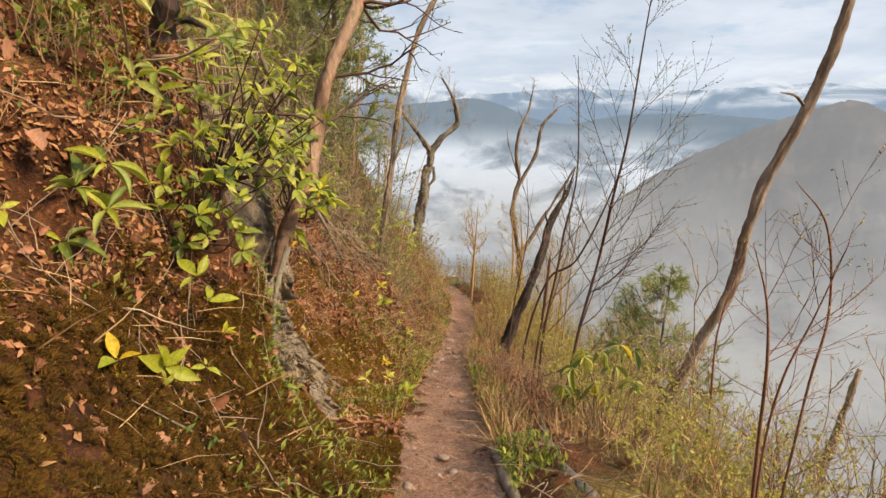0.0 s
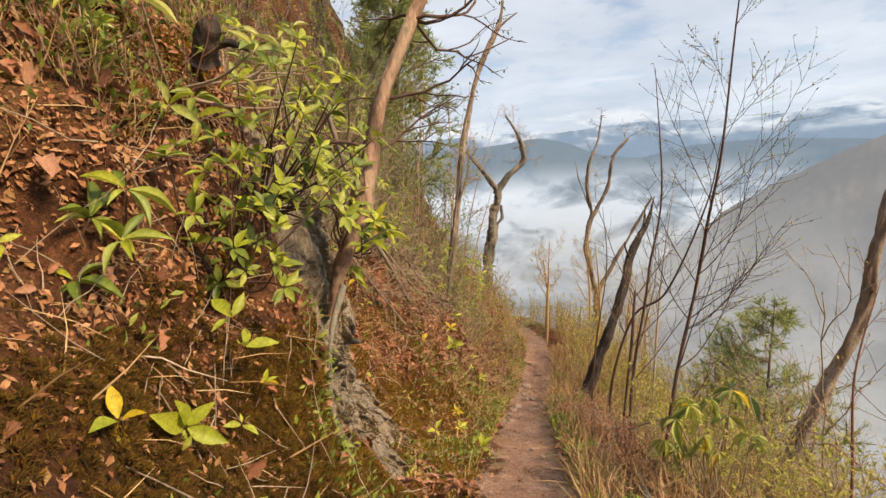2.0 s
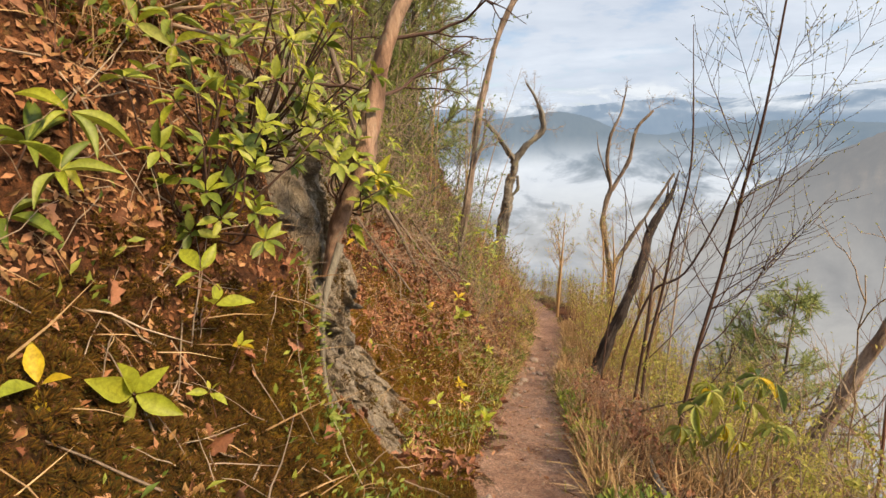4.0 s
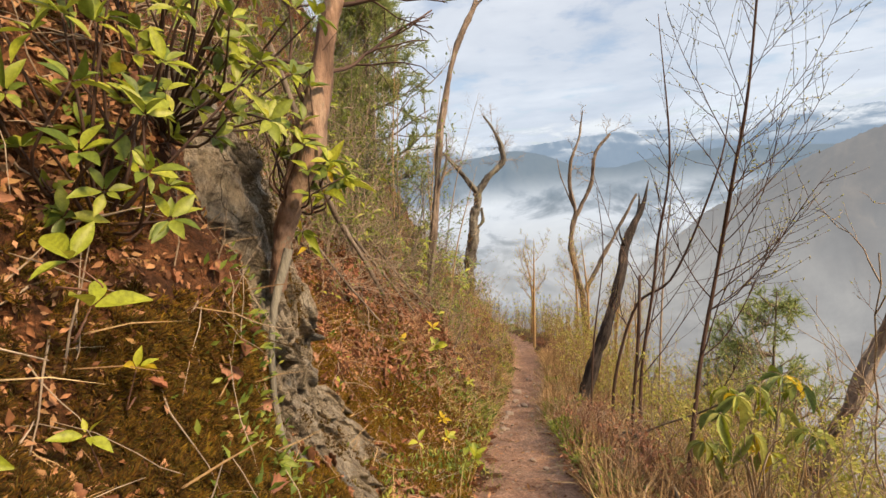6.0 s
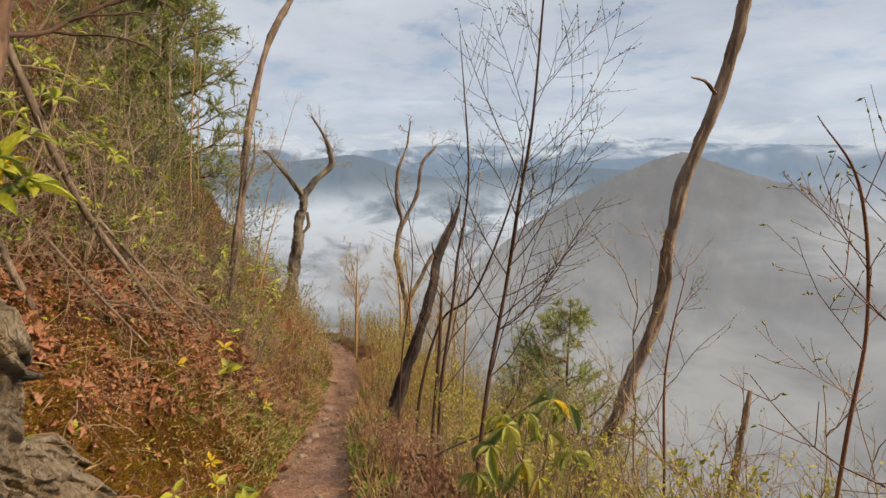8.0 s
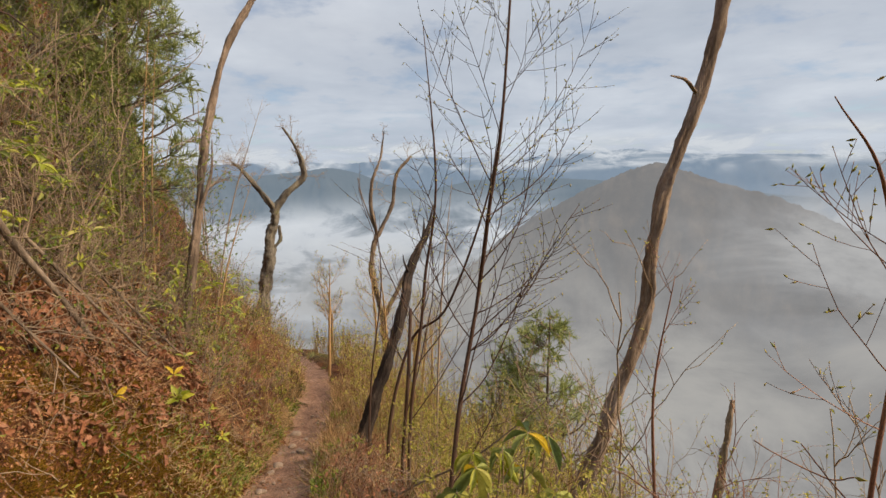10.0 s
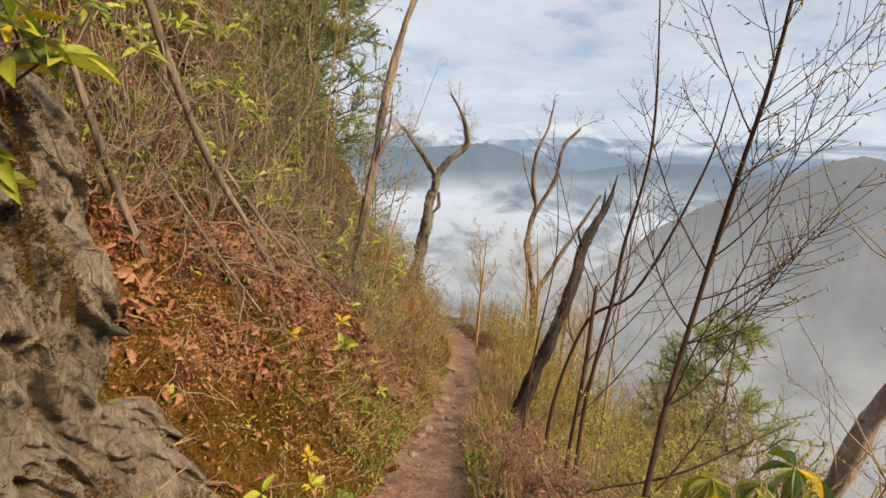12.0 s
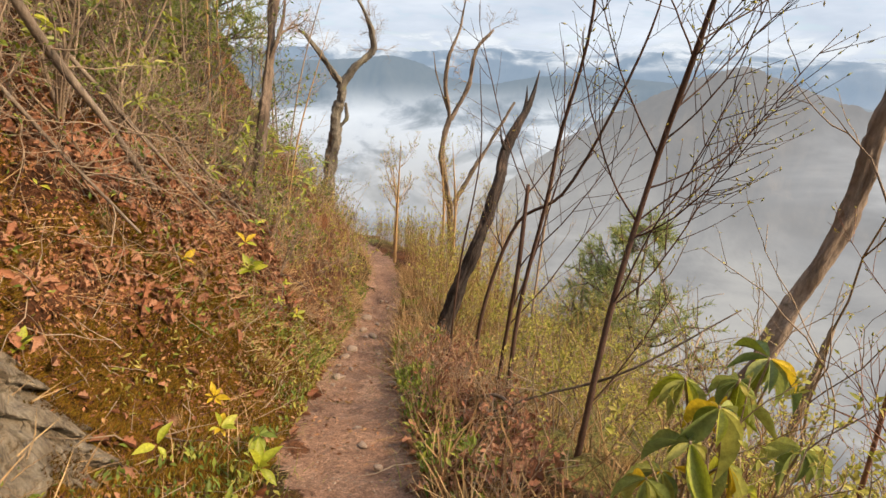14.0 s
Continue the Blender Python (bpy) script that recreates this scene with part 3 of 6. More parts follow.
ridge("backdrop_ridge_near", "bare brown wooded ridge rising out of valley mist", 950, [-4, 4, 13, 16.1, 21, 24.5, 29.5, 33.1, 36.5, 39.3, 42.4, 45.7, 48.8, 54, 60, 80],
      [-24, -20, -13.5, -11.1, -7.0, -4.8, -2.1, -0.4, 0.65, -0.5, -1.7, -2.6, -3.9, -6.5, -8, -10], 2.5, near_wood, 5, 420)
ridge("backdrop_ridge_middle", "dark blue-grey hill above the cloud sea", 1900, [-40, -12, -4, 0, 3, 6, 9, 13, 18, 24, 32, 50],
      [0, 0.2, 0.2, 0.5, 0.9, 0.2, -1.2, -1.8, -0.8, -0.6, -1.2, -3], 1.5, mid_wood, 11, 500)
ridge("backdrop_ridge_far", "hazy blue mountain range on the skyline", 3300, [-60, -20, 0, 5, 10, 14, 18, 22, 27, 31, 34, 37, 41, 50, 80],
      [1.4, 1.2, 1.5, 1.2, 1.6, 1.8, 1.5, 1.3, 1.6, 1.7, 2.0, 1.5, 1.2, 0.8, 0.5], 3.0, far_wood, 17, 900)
# The cloud sheets glow in place of the sky light on real mist.
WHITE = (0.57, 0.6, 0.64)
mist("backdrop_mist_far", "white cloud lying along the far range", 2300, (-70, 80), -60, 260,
     mist_glow_material("far_cloud", WHITE, -40, 60, 90, 170, (0.0045, 0.0045, 0.014), 1.3, 0.42, 0.64, 3.1))
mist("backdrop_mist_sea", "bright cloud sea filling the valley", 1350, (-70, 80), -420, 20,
     mist_glow_material("cloud_sea", (0.59, 0.62, 0.66), -420, -330, -150, -30, (0.005, 0.005, 0.012), 1.25, 0.33, 0.58, 7.7))
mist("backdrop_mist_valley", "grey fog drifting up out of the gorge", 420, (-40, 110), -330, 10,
     mist_glow_material("gorge_fog", (0.37, 0.358, 0.342), -420, -400, -130, -15, (0.007, 0.007, 0.012), 1.0, 0.24, 0.62, 1.7))

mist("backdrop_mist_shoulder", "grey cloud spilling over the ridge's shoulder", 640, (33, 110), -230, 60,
     mist_glow_material("shoulder_cloud", (0.42, 0.415, 0.412), -230, -150, -75, 30, (0.006, 0.006, 0.011), 1.0, 0.3, 0.6, 4.4), rise_over=18.0)


# ---- shapes that plants share ----
def unit(v):
    v = np.asarray(v, float)
    return v / (np.linalg.norm(v, axis=-1, keepdims=True) + 1e-12)


def curve(points, n):
    """n places on a smooth line through the given ones."""
    p = np.asarray(points, float)
    if len(p) == 2:
        return p[0] + np.linspace(0, 1, n)[:, None] * (p[1] - p[0])
    p = np.vstack([2 * p[0] - p[1], p, 2 * p[-1] - p[-2]])
    t = np.linspace(0, len(p) - 3 - 1e-6, n)
    i, f = np.floor(t).astype(int), (t % 1)[:, None]
    a, b, c, d = p[i], p[i + 1], p[i + 2], p[i + 3]
    return 0.5 * (2 * b + (c - a) * f + (2 * a - 5 * b + 4 * c - d) * f**2 + (3 * b - a - 3 * c + d) * f**3)


def trunk_geo(points, radii, sides=14, rings=40, lumps=0.12, grain=9.0, seed=0, flare=0.0, wobble=0.0):
    """A trunk with bark ridges and swellings."""
    pts = curve(points, rings)
    if wobble:
        pts = pts + wobble * np.stack([fbm(pts * 1.7 + 9.1 * k, 3, seed + 31 + k) for k in range(3)], -1) * np.sin(np.pi * np.linspace(0.04, 0.9, rings))[:, None]
    r = np.interp(np.linspace(0, 1, rings), np.linspace(0, 1, len(radii)), radii)
    r = r * (1 + flare * np.exp(-np.linspace(0, 1, rings) * 14))
    g = Geo().tube(pts, r, sides)
    v = g.v[0]
    axis = np.repeat(pts, sides, axis=0)
    out = v - axis
    ridge_ = np.abs(fbm(out * 0 + unit(out) * 2.4 + axis * np.array([1, 1, 0.6]) * 2, 3, seed))
    furrow = np.abs(lattice(unit(out) * 4.5 + axis * np.array([2.5, 2.5, 1.6]), seed + 12))
    g.v[0] = axis + out * (1 - 0.9 * lumps * furrow + lumps * fbm(axis * 2.2 + unit(out), 3, seed + 5) * 1.5 + lumps * ridge_ + 0.4 * lumps * fbm(v * grain * 3, 2, seed + 8))[:, None]
    return g


def leaf_shape(width, rows=6, lobes=0.0, droop=0.15, fold=0.08, point=1.0):
    t = np.linspace(0, 1, rows)
    w = np.sin(np.pi * np.clip(t, 0.02, 0.985) ** 0.9) ** point * width / 2
    w = w * (1 + lobes * np.where(np.arange(rows) % 2, 1, -1)) + 0.004
    z = -droop * t**2
    v = np.concatenate([np.stack([t, side * w, z + (fold * w / width * 2 if side else 0 * w)], -1)[:, None] for side in (-1, 0, 1)], 1).reshape(-1, 3)
    f = [[3 * i + j, 3 * i + 3 + j, 3 * i + 4 + j, 3 * i + 1 + j] for i in range(rows - 1) for j in (0, 1)]
    return v, np.array(f)


def turns_of(along, upward, scale):
    """Frames (rows are x, y, z) for pieces that point along and face upward, scaled."""
    a = unit(along)
    b = unit(np.cross(upward, a))
    c = np.cross(a, b)
    return np.stack([a, b, c], -2) * np.asarray(scale).reshape(-1, 1, 1)


def pose_of(at, along, upward, size):
    a = unit(along)
    b = unit(np.cross(upward, a))
    c = np.cross(a, b)
    m = Matrix((tuple(a * size), tuple(b * size), tuple(c * size))).transposed().to_4x4()
    m.translation = at
    return m


BUD = (np.array([(0, 0, 0), (0.4, 0.16, 0), (0.4, -0.08, 0.14), (0.4, -0.08, -0.14), (1, 0, 0)]), np.array([(0, 1, 2), (0, 2, 3), (0, 3, 1), (4, 2, 1), (4, 3, 2), (4, 1, 3)]))
SLIP = leaf_shape(0.42, 3, 0, 0.12, 0.1)
OAK = leaf_shape(0.5, 7, 0.2, -0.22, 0.34, 0.75)
LONG = leaf_shape(0.34, 7, 0, 0.16, 0.16)
BLADE = (np.array([(0, -0.012, 0), (0, 0.012, 0), (0.5, -0.009, 0.07), (0.5, 0.009, 0.07), (1, 0, 0)]), np.array([(0, 2, 1), (1, 2, 3), (2, 4, 3)]))
SPRIG = (np.array([(0, -0.1, 0), (0, 0.1, 0), (0.15, 0, 1), (-0.1, 0, 0), (0.1, 0, 0), (0, -0.5, 0.75), (0.05, 0.1, 0), (-0.05, -0.1, 0), (0.55, 0.1, 0.7),
                   (-0.05, 0.1, 0), (0.05, -0.1, 0), (-0.5, 0.25, 0.65)]), np.array([(0, 1, 2), (3, 4, 5), (6, 7, 8), (9, 10, 11)]))


KITE = (np.array([(0, 0, 0), (0.45, 0.24, 0.08), (1, 0, -0.06), (0.5, -0.22, 0.1)]), np.array([(0, 1, 2), (0, 2, 3)]))


def grow(geo, r, p, d, length, radius, depth, tips, kids=5, angle=(30, 60), up=0.06, wig=0.14, start_at=0.25, shrink=0.55, thin=0.0016, fine=None):
    """A branch with its side twigs; tips gathers places and directions for buds and leaves."""
    n = int(np.clip(length / 0.09, 4, 11))
    pts, dirs = [np.asarray(p, float)], [unit(d)]
    for _ in range(n):
        nd = unit(dirs[-1] + r.normal(0, wig, 3) + np.array([0, 0, up]))
        pts.append(pts[-1] + nd * length / n)
        dirs.append(nd)
    geo.tube(pts, np.linspace(radius, max(radius * 0.35, thin), n + 1), 6 if radius > 0.012 else 4 if radius > 0.005 else 3)
    tips += [(pts[k], dirs[k]) for k in range(n // 2, n + 1)] if depth == 0 else [(pts[-1], dirs[-1])]
    if depth > 0:
        for k in range(kids):
            f = start_at + (1 - start_at) * (k + r.random()) / kids
            i = min(n - 1, int(f * n))
            side = unit(np.cross(dirs[i], r.normal(size=3)))
            a = radians(r.uniform(*angle))
            grow(fine or geo, r, pts[i], dirs[i] * math.cos(a) + side * math.sin(a), length * shrink * (1.25 - 0.7 * f) * r.uniform(0.7, 1.2),
                 max(radius * 0.5, thin), depth - 1, tips, max(2, kids - 1), angle, up, wig, start_at, shrink, thin)


def dress(tips, r, shape, share, size, per=1, lift=0.5):
    """Small leaves or buds on twig ends, as one mesh."""
    keep = [t for t in tips if r.random() < share for _ in range(per)]
    g = Geo()
    if keep:
        p = np.array([k[0] for k in keep])
        d = unit(np.array([k[1] for k in keep]) * lift + r.normal(0, 0.45, (len(keep), 3)))
        g.stamp(*shape, turns_of(d, unit(r.normal(0, 0.5, (len(keep), 3)) + (0, 0, 1)), r.uniform(*size, len(keep))), p)
    return g


# ---- trees and shrubs ----
def bough(name, parent, mat, r, p, d, length, radius, depth, tips, **how):
    """A branch as a part, and its fine side twigs as a part of it."""
    g, fine = Geo(), Geo()
    grow(g, r, p, d, length, radius, depth, tips, fine=fine, **how)
    b = part(name, g, M[mat], parent)
    if fine.n:
        tagged(part("twig_spray", fine, M[mat], b), kind="stuff")
    return b


def sapling(name, label, points, radii, boughs, seed, bark, leaf=("bud", 0.5, (0.012, 0.03), BUD), group="", category="sapling", twig_depth=1, kids=6, random_boughs=0, reach=(0.4, 0.9), up=0.08):
    """A slender tree: its stem, each bough with its twigs, and the buds. boughs: share of the stem, direction, length."""
    r = np.random.default_rng(seed)
    t = thing(name, points[0], label, category, group)
    part("trunk", trunk_geo(points, radii, 8, 30, 0.1, 9, seed), M[bark], t)
    line = curve(points, 60)
    tips = [(line[-1], unit(line[-1] - line[-3]))]
    todo = list(boughs)
    for k in range(random_boughs):
        f = r.uniform(0.35, 0.97)
        i = int(f * 59)
        ahead = unit(line[min(59, i + 1)] - line[i - 1])
        side = unit(np.cross(ahead, r.normal(size=3)))
        a = radians(r.uniform(32, 60))
        todo.append((f, ahead * math.cos(a) + side * math.sin(a), r.uniform(*reach) * (1.25 - 0.6 * f)))
    for f, d, length in todo:
        here = np.interp(f, np.linspace(0, 1, len(radii)), radii)
        bough("branch", t, bark, r, line[int(f * 59)], d, length, max(0.003, here * 0.36), twig_depth, tips, kids=kids, up=up, wig=0.06, shrink=0.4, thin=0.0013)
    mat, share, size, shape = leaf
    g = dress(tips, r, shape, share, size)
    if g.n:
        tagged(part("bud_spray", g, M[mat], t), kind="stuff")
    return t


def dead_tree(name, label, limbs, bark, seed, twigs=(0, 0.5), group="", twig_mat="twig", kids=5, at_limbs=None):
    """A dead tree from its trunk and limbs, each (points, radii); fine twigs at the limbs' ends."""
    r = np.random.default_rng(seed)
    t = thing(name, limbs[0][0][0], label, "tree", group)
    tips = []
    for k, (pts, radii) in enumerate(limbs):
        part("trunk" if k == 0 else "limb", trunk_geo(pts, radii, 24 if k == 0 else 16, 120 if k == 0 else 70, 0.3, 8, seed + k, 0.5 if k == 0 else 0, wobble=0.18 * radii[0]), M[bark], t)
        if k in (at_limbs if at_limbs is not None else range(len(limbs))):
            line = curve(pts, 40)
            for _ in range(twigs[0]):
                i = int(r.uniform(12, 39))
                d = unit(unit(line[i] - line[i - 1]) * 0.5 + r.normal(0, 0.7, 3) * np.array([1, 0.7, 1]) + np.array([0, 0, 0.3]))
                bough("twig", t, twig_mat, r, line[i], d, twigs[1] * r.uniform(0.5, 1.2), 0.012, 2, tips, kids=kids, wig=0.3, shrink=0.6)
    return t


def pine(name, label, base, height, reach, seed, low=0.2, sway=(0, 0), whorls=13, needles=7):
    """A pine: trunk, whorled boughs, and a crown of needle tufts."""
    r = np.random.default_rng(seed)
    t = thing(name, base, label, "pine tree", "pines on the slope")
    b = np.array(base, float)
    top = b + np.array([sway[0], sway[1], height])
    part("trunk", trunk_geo([b - (0, 0, 0.3), b * 0.5 + top * 0.5 + r.normal(0, 0.05, 3), top], [0.011 * height + 0.02, 0.008 * height, 0.012], 10, 30, 0.12, 9, seed), M["grey_bark"], t)
    boughs, tufts = Geo(), []
    for k in range(whorls):
        f = low + (1 - low) * (k + r.uniform(-0.2, 0.4)) / whorls
        p = b + (top - b) * min(f, 0.99)
        for j in range(int(r.integers(5, 8))):
            a = r.uniform(0, 2 * np.pi)
            length = reach * (1.08 - f) ** 0.75 * r.uniform(0.55, 1.15)
            d = unit(np.array([math.cos(a), math.sin(a), r.uniform(0.0, 0.35)]))
            tips = []
            grow(boughs, r, p, d, length, 0.006 + 0.012 * length, 1, tips, kids=9, angle=(35, 65), up=0.03, wig=0.1, start_at=0.2, shrink=0.5)
            tufts += tips
    tagged(part("bough_spray", boughs, M["grey_bark"], t), kind="stuff")
    g = Geo()
    pp = np.repeat(np.array([q[0] for q in tufts]), needles, axis=0)
    dd = np.repeat(np.array([q[1] for q in tufts]), needles, axis=0)
    d = unit(dd * 0.8 + r.normal(0, 0.6, dd.shape) + (0, 0, 0.15))
    needle_ = (BLADE[0] * np.array([1, 4.6, 0.4]), BLADE[1])
    g.stamp(*needle_, turns_of(d, unit(r.normal(size=dd.shape)), r.uniform(0.11, 0.21, len(dd))), pp + r.normal(0, 0.012, dd.shape))
    part("crown", g, M["needle"], t)
    return t


LEAF_MESHES = {}


def leaf_mesh(kind, mat):
    if (kind, mat) not in LEAF_MESHES:
        width, droop, fold = {"broad": (0.4, 0.12, 0.14), "narrow": (0.3, 0.18, 0.18), "strap": (0.25, 0.22, 0.2), "hanging": (0.27, 0.22, 0.2), "small": (0.42, 0.1, 0.12)}[kind]
        LEAF_MESHES[kind, mat] = Geo().add(*leaf_shape(width, 7, 0, droop, fold)).mesh("leaf", M[mat])
    return LEAF_MESHES[kind, mat]


def whorl(parent, r, p, d, count, size, spread_deg, kind, mats, flop=0.0):
    """A ring of leaves round a shoot's end."""
    d = unit(d)
    e1 = unit(np.cross(d, (0.3, 0.2, 1) if abs(d[2]) < 0.9 else (1, 0, 0)))
    e2 = np.cross(d, e1)
    turn0 = r.uniform(0, 7)
    for k in range(count):
        a = turn0 + 2 * np.pi * k / count + r.normal(0, 0.22)
        s = radians(spread_deg + r.normal(0, 20))
        out = math.cos(a) * e1 + math.sin(a) * e2
        along = d * math.cos(s) + out * math.sin(s) + np.array([0, 0, -flop * r.uniform(0.6, 1.3)])
        mat = mats[int(r.integers(len(mats)))]
        part("leaf", leaf_mesh(kind, mat), None, parent, m=pose_of(p + unit(along) * 0.01, along, unit(d + 0.3 * r.normal(size=3) + (0, 0, 0.25)), size * r.uniform(0.5, 1.15)))


def leafy_shrub(name, label, base, shoots, size, count, spread_deg, kind, mats, seed, flop=0.0, stem="dark_twig", thick=0.008, group="", category="shrub", outward=(0.5, -0.2, 0.8)):
    """An evergreen shrub: a stem to each shoot and a whorl of leaves on it."""
    r = np.random.default_rng(seed)
    t = thing(name, base, label, category, group)
    b = np.array(base, float)
    for p in shoots:
        p = np.array(p, float)
        mid = b * 0.45 + p * 0.55 + r.normal(0, 0.05, 3) + np.array([0, 0, -0.04])
        line = curve([b + r.normal(0, 0.015, 3), mid, p], 9)
        part("stem", Geo().tube(line, np.linspace(thick, thick * 0.4, 9), 5), M[stem], t)
        whorl(t, r, p, unit(unit(line[-1] - line[-3]) + np.array(outward)), int(count + r.integers(-1, 2)), size, spread_deg, kind, mats, flop)
    return t


def twiggy_shrub(name, label, base, height, stems, seed, bark, leaf, lean=(0, 0, 0), group="", spread_=0.35, depth=2, kids=4, category="shrub", wig=0.1):
    """A bare spring shrub: a clump of stems with fine twigs, and its opening leaves."""
    r = np.random.default_rng(seed)
    t = thing(name, base, label, category, group)
    tips = []
    for _ in range(stems):
        d = unit(np.array([r.normal(0, spread_), r.normal(0, spread_), 1.0]) + np.array(lean))
        bough("stem", t, bark, r, np.array(base) + r.normal(0, 0.05, 3) * (1, 1, 0) - (0, 0, 0.05), d, height * r.uniform(0.6, 1.1), 0.003 + 0.0032 * height, depth, tips, kids=kids, angle=(22, 55), up=0.05, wig=wig, shrink=0.5, thin=0.0013)
    mat, share, size, shape, per = leaf
    g = dress(tips, r, shape, share, size, per, 0.6)
    if g.n:
        tagged(part("foliage", g, M[mat], t), kind="stuff")
    return t


# the rock outcrop under the bank tree
def rock_piece(name, parent, ys, hs, shape, seed, back):
    """A block of layered rock: a broken face over the bank, closed behind."""
    y, h = np.meshgrid(ys, hs)
    p = np.stack([shape(y, h), y + 0.05 * np.sin(h * 3), trail_z(y) + h], -1)
    # split along steep slanting layers into angular blocks, large and small
    r = np.random.default_rng(seed)
    skew = np.array([[1.0, 0.35, 0.1], [-0.3, 1.0, 0.45], [0.12, -0.4, 1.0]]) * np.array([[1.5], [1.9], [0.8]])
    flat_ = p.reshape(-1, 3) + 0.05 * np.stack([fbm(p.reshape(-1, 3) * 3.0, 3, seed + k) for k in range(3)], -1)
    w = flat_ @ skew.T
    out = np.zeros(len(w))
    for count, amp, tilt in ((46, 0.07, 0.2), (330, 0.04, 0.26), (1500, 0.022, 0.26)):
        seeds = w[r.integers(0, len(w), count)] + r.normal(0, 0.05, (count, 3))
        best, who = np.full(len(w), 1e9), np.zeros(len(w), int)
        for k in range(count):
            dist = ((w - seeds[k]) ** 2).sum(1)
            nearer = dist < best
            best[nearer], who[nearer] = dist[nearer], k
        lean_ = r.normal(0, tilt, (count, 3))
        out += amp * r.uniform(-1, 1, count)[who] + ((w - seeds[who]) * lean_[who]).sum(1) * 0.5
    out = out.reshape(y.shape)
    for _ in range(1):
        q = np.pad(out, 1, mode="edge")
        out = (q[:-2, 1:-1] + q[2:, 1:-1] + q[1:-1, :-2] + q[1:-1, 2:] + 2 * out) / 6
    out = out + 0.05 * fbm(p * np.array([1.2, 1.2, 0.6]), 3, seed + 2) + 0.008 * fbm(p * 22, 2, seed + 3)
    edge_fade = np.minimum(1, np.minimum(h - hs[0], hs[-1] - h) / 0.15 + 0.3)
    p[..., 0] += out * edge_fade
    p[..., 1] -= 0.45 * out * edge_fade
    n, c = y.shape
    i, j = np.meshgrid(np.arange(n - 1), np.arange(c - 1), indexing="ij")
    f = np.stack([i * c + j, i * c + j + 1, (i + 1) * c + j + 1, (i + 1) * c + j], -1).reshape(-1, 4)
    g = Geo().add(p.reshape(-1, 3), f)
    edge = np.concatenate([np.arange(c), np.arange(1, n) * c + c - 1, (n - 1) * c + np.arange(c - 2, -1, -1), np.arange(n - 2, 0, -1) * c])
    rim = p.reshape(-1, 3)[edge]
    k = len(edge)
    g.add(np.vstack([rim, rim + np.array(back)]), [[a, a + k, (a + 1) % k + k, (a + 1) % k] for a in range(k)])
    part(name, g, M["rock"], parent, smooth=False)
    nrm = unit(np.cross(np.gradient(p, axis=1), np.gradient(p, axis=0)).reshape(-1, 3))
    nrm = nrm * np.where(nrm[:, :1] < 0, -1, 1)
    q = p.reshape(-1, 3)
    share = np.clip(2.2 * fbm(q * 2.4, 3, seed + 9) + 0.5 * nrm[:, 2] - (0.75 if name != "foot_ledge" else 0.5), 0, 1)
    keep = r.random(len(q)) < share
    q, nrm = np.repeat(q[keep], 3, 0), np.repeat(nrm[keep], 3, 0)
    k = len(q)
    up = unit(nrm + r.normal(0, 0.4, (k, 3)) + (0, 0, 0.3))
    along = np.cross(unit(r.normal(size=(k, 3))), up)
    tagged(part("moss", Geo().stamp(*SPRIG, turns_of(along, up, r.uniform(0.012, 0.034, k)), q + r.normal(0, 0.008, (k, 3))), M["dimmed_moss" if seed % 2 else "moss"], parent, "dark moss on the rock, dim light in its colour"), kind="stuff")


def rock_outcrop():
    t = thing("rock_outcrop", (-0.9, 4.4, float(trail_z(4.4))), "weathered grey-brown layered rock outcrop below a tree", "rock")
    along = lambda y: np.interp(y, [3.85, 3.95, 4.1, 4.4, 4.8, 5.2, 5.6, 5.9, 6.1], [-0.5, -0.2, 0.0, 0.0, -0.1, -0.2, -0.33, -0.6, -1.0])
    face = lambda y, h: np.interp(h, [-0.2, 0, 0.2, 0.4, 0.8, 1.4, 1.9, 2.5, 3.0], [-0.98, -1.08, -1.24, -1.4, -1.5, -1.46, -1.46, -1.6, -1.85]) + along(y)
    rock_piece("face", t, np.linspace(3.88, 6.05, 130), np.linspace(-0.2, 3.0, 170), face, 41, (-1.6, 0.3, 0))
    foot = lambda y, h: np.interp(h, [-0.2, 0.0, 0.15, 0.3, 0.6, 0.9], [-0.85, -0.92, -1.02, -1.15, -1.34, -1.52]) + np.interp(y, [4.1, 4.25, 4.7, 5.0, 5.7, 6.05, 6.3], [-0.35, 0.0, 0.0, -0.2, -0.2, -0.32, -0.8])
    rock_piece("foot_ledge", t, np.linspace(4.12, 6.25, 130), np.linspace(-0.2, 0.9, 80), foot, 55, (-0.9, 0.2, 0))
    rib = lambda y, h: np.interp(h, [-0.1, 0.1, 0.3, 0.6, 1.0, 1.5], [-1.0, -1.12, -1.28, -1.38, -1.4, -1.44]) + np.interp(y, [3.9, 4.02, 4.2, 4.45], [-0.4, -0.05, 0.0, -0.25])
    rock_piece("rib", t, np.linspace(3.9, 4.45, 50), np.linspace(-0.1, 1.5, 90), rib, 63, (-0.6, 0.2, 0))


rock_outcrop()


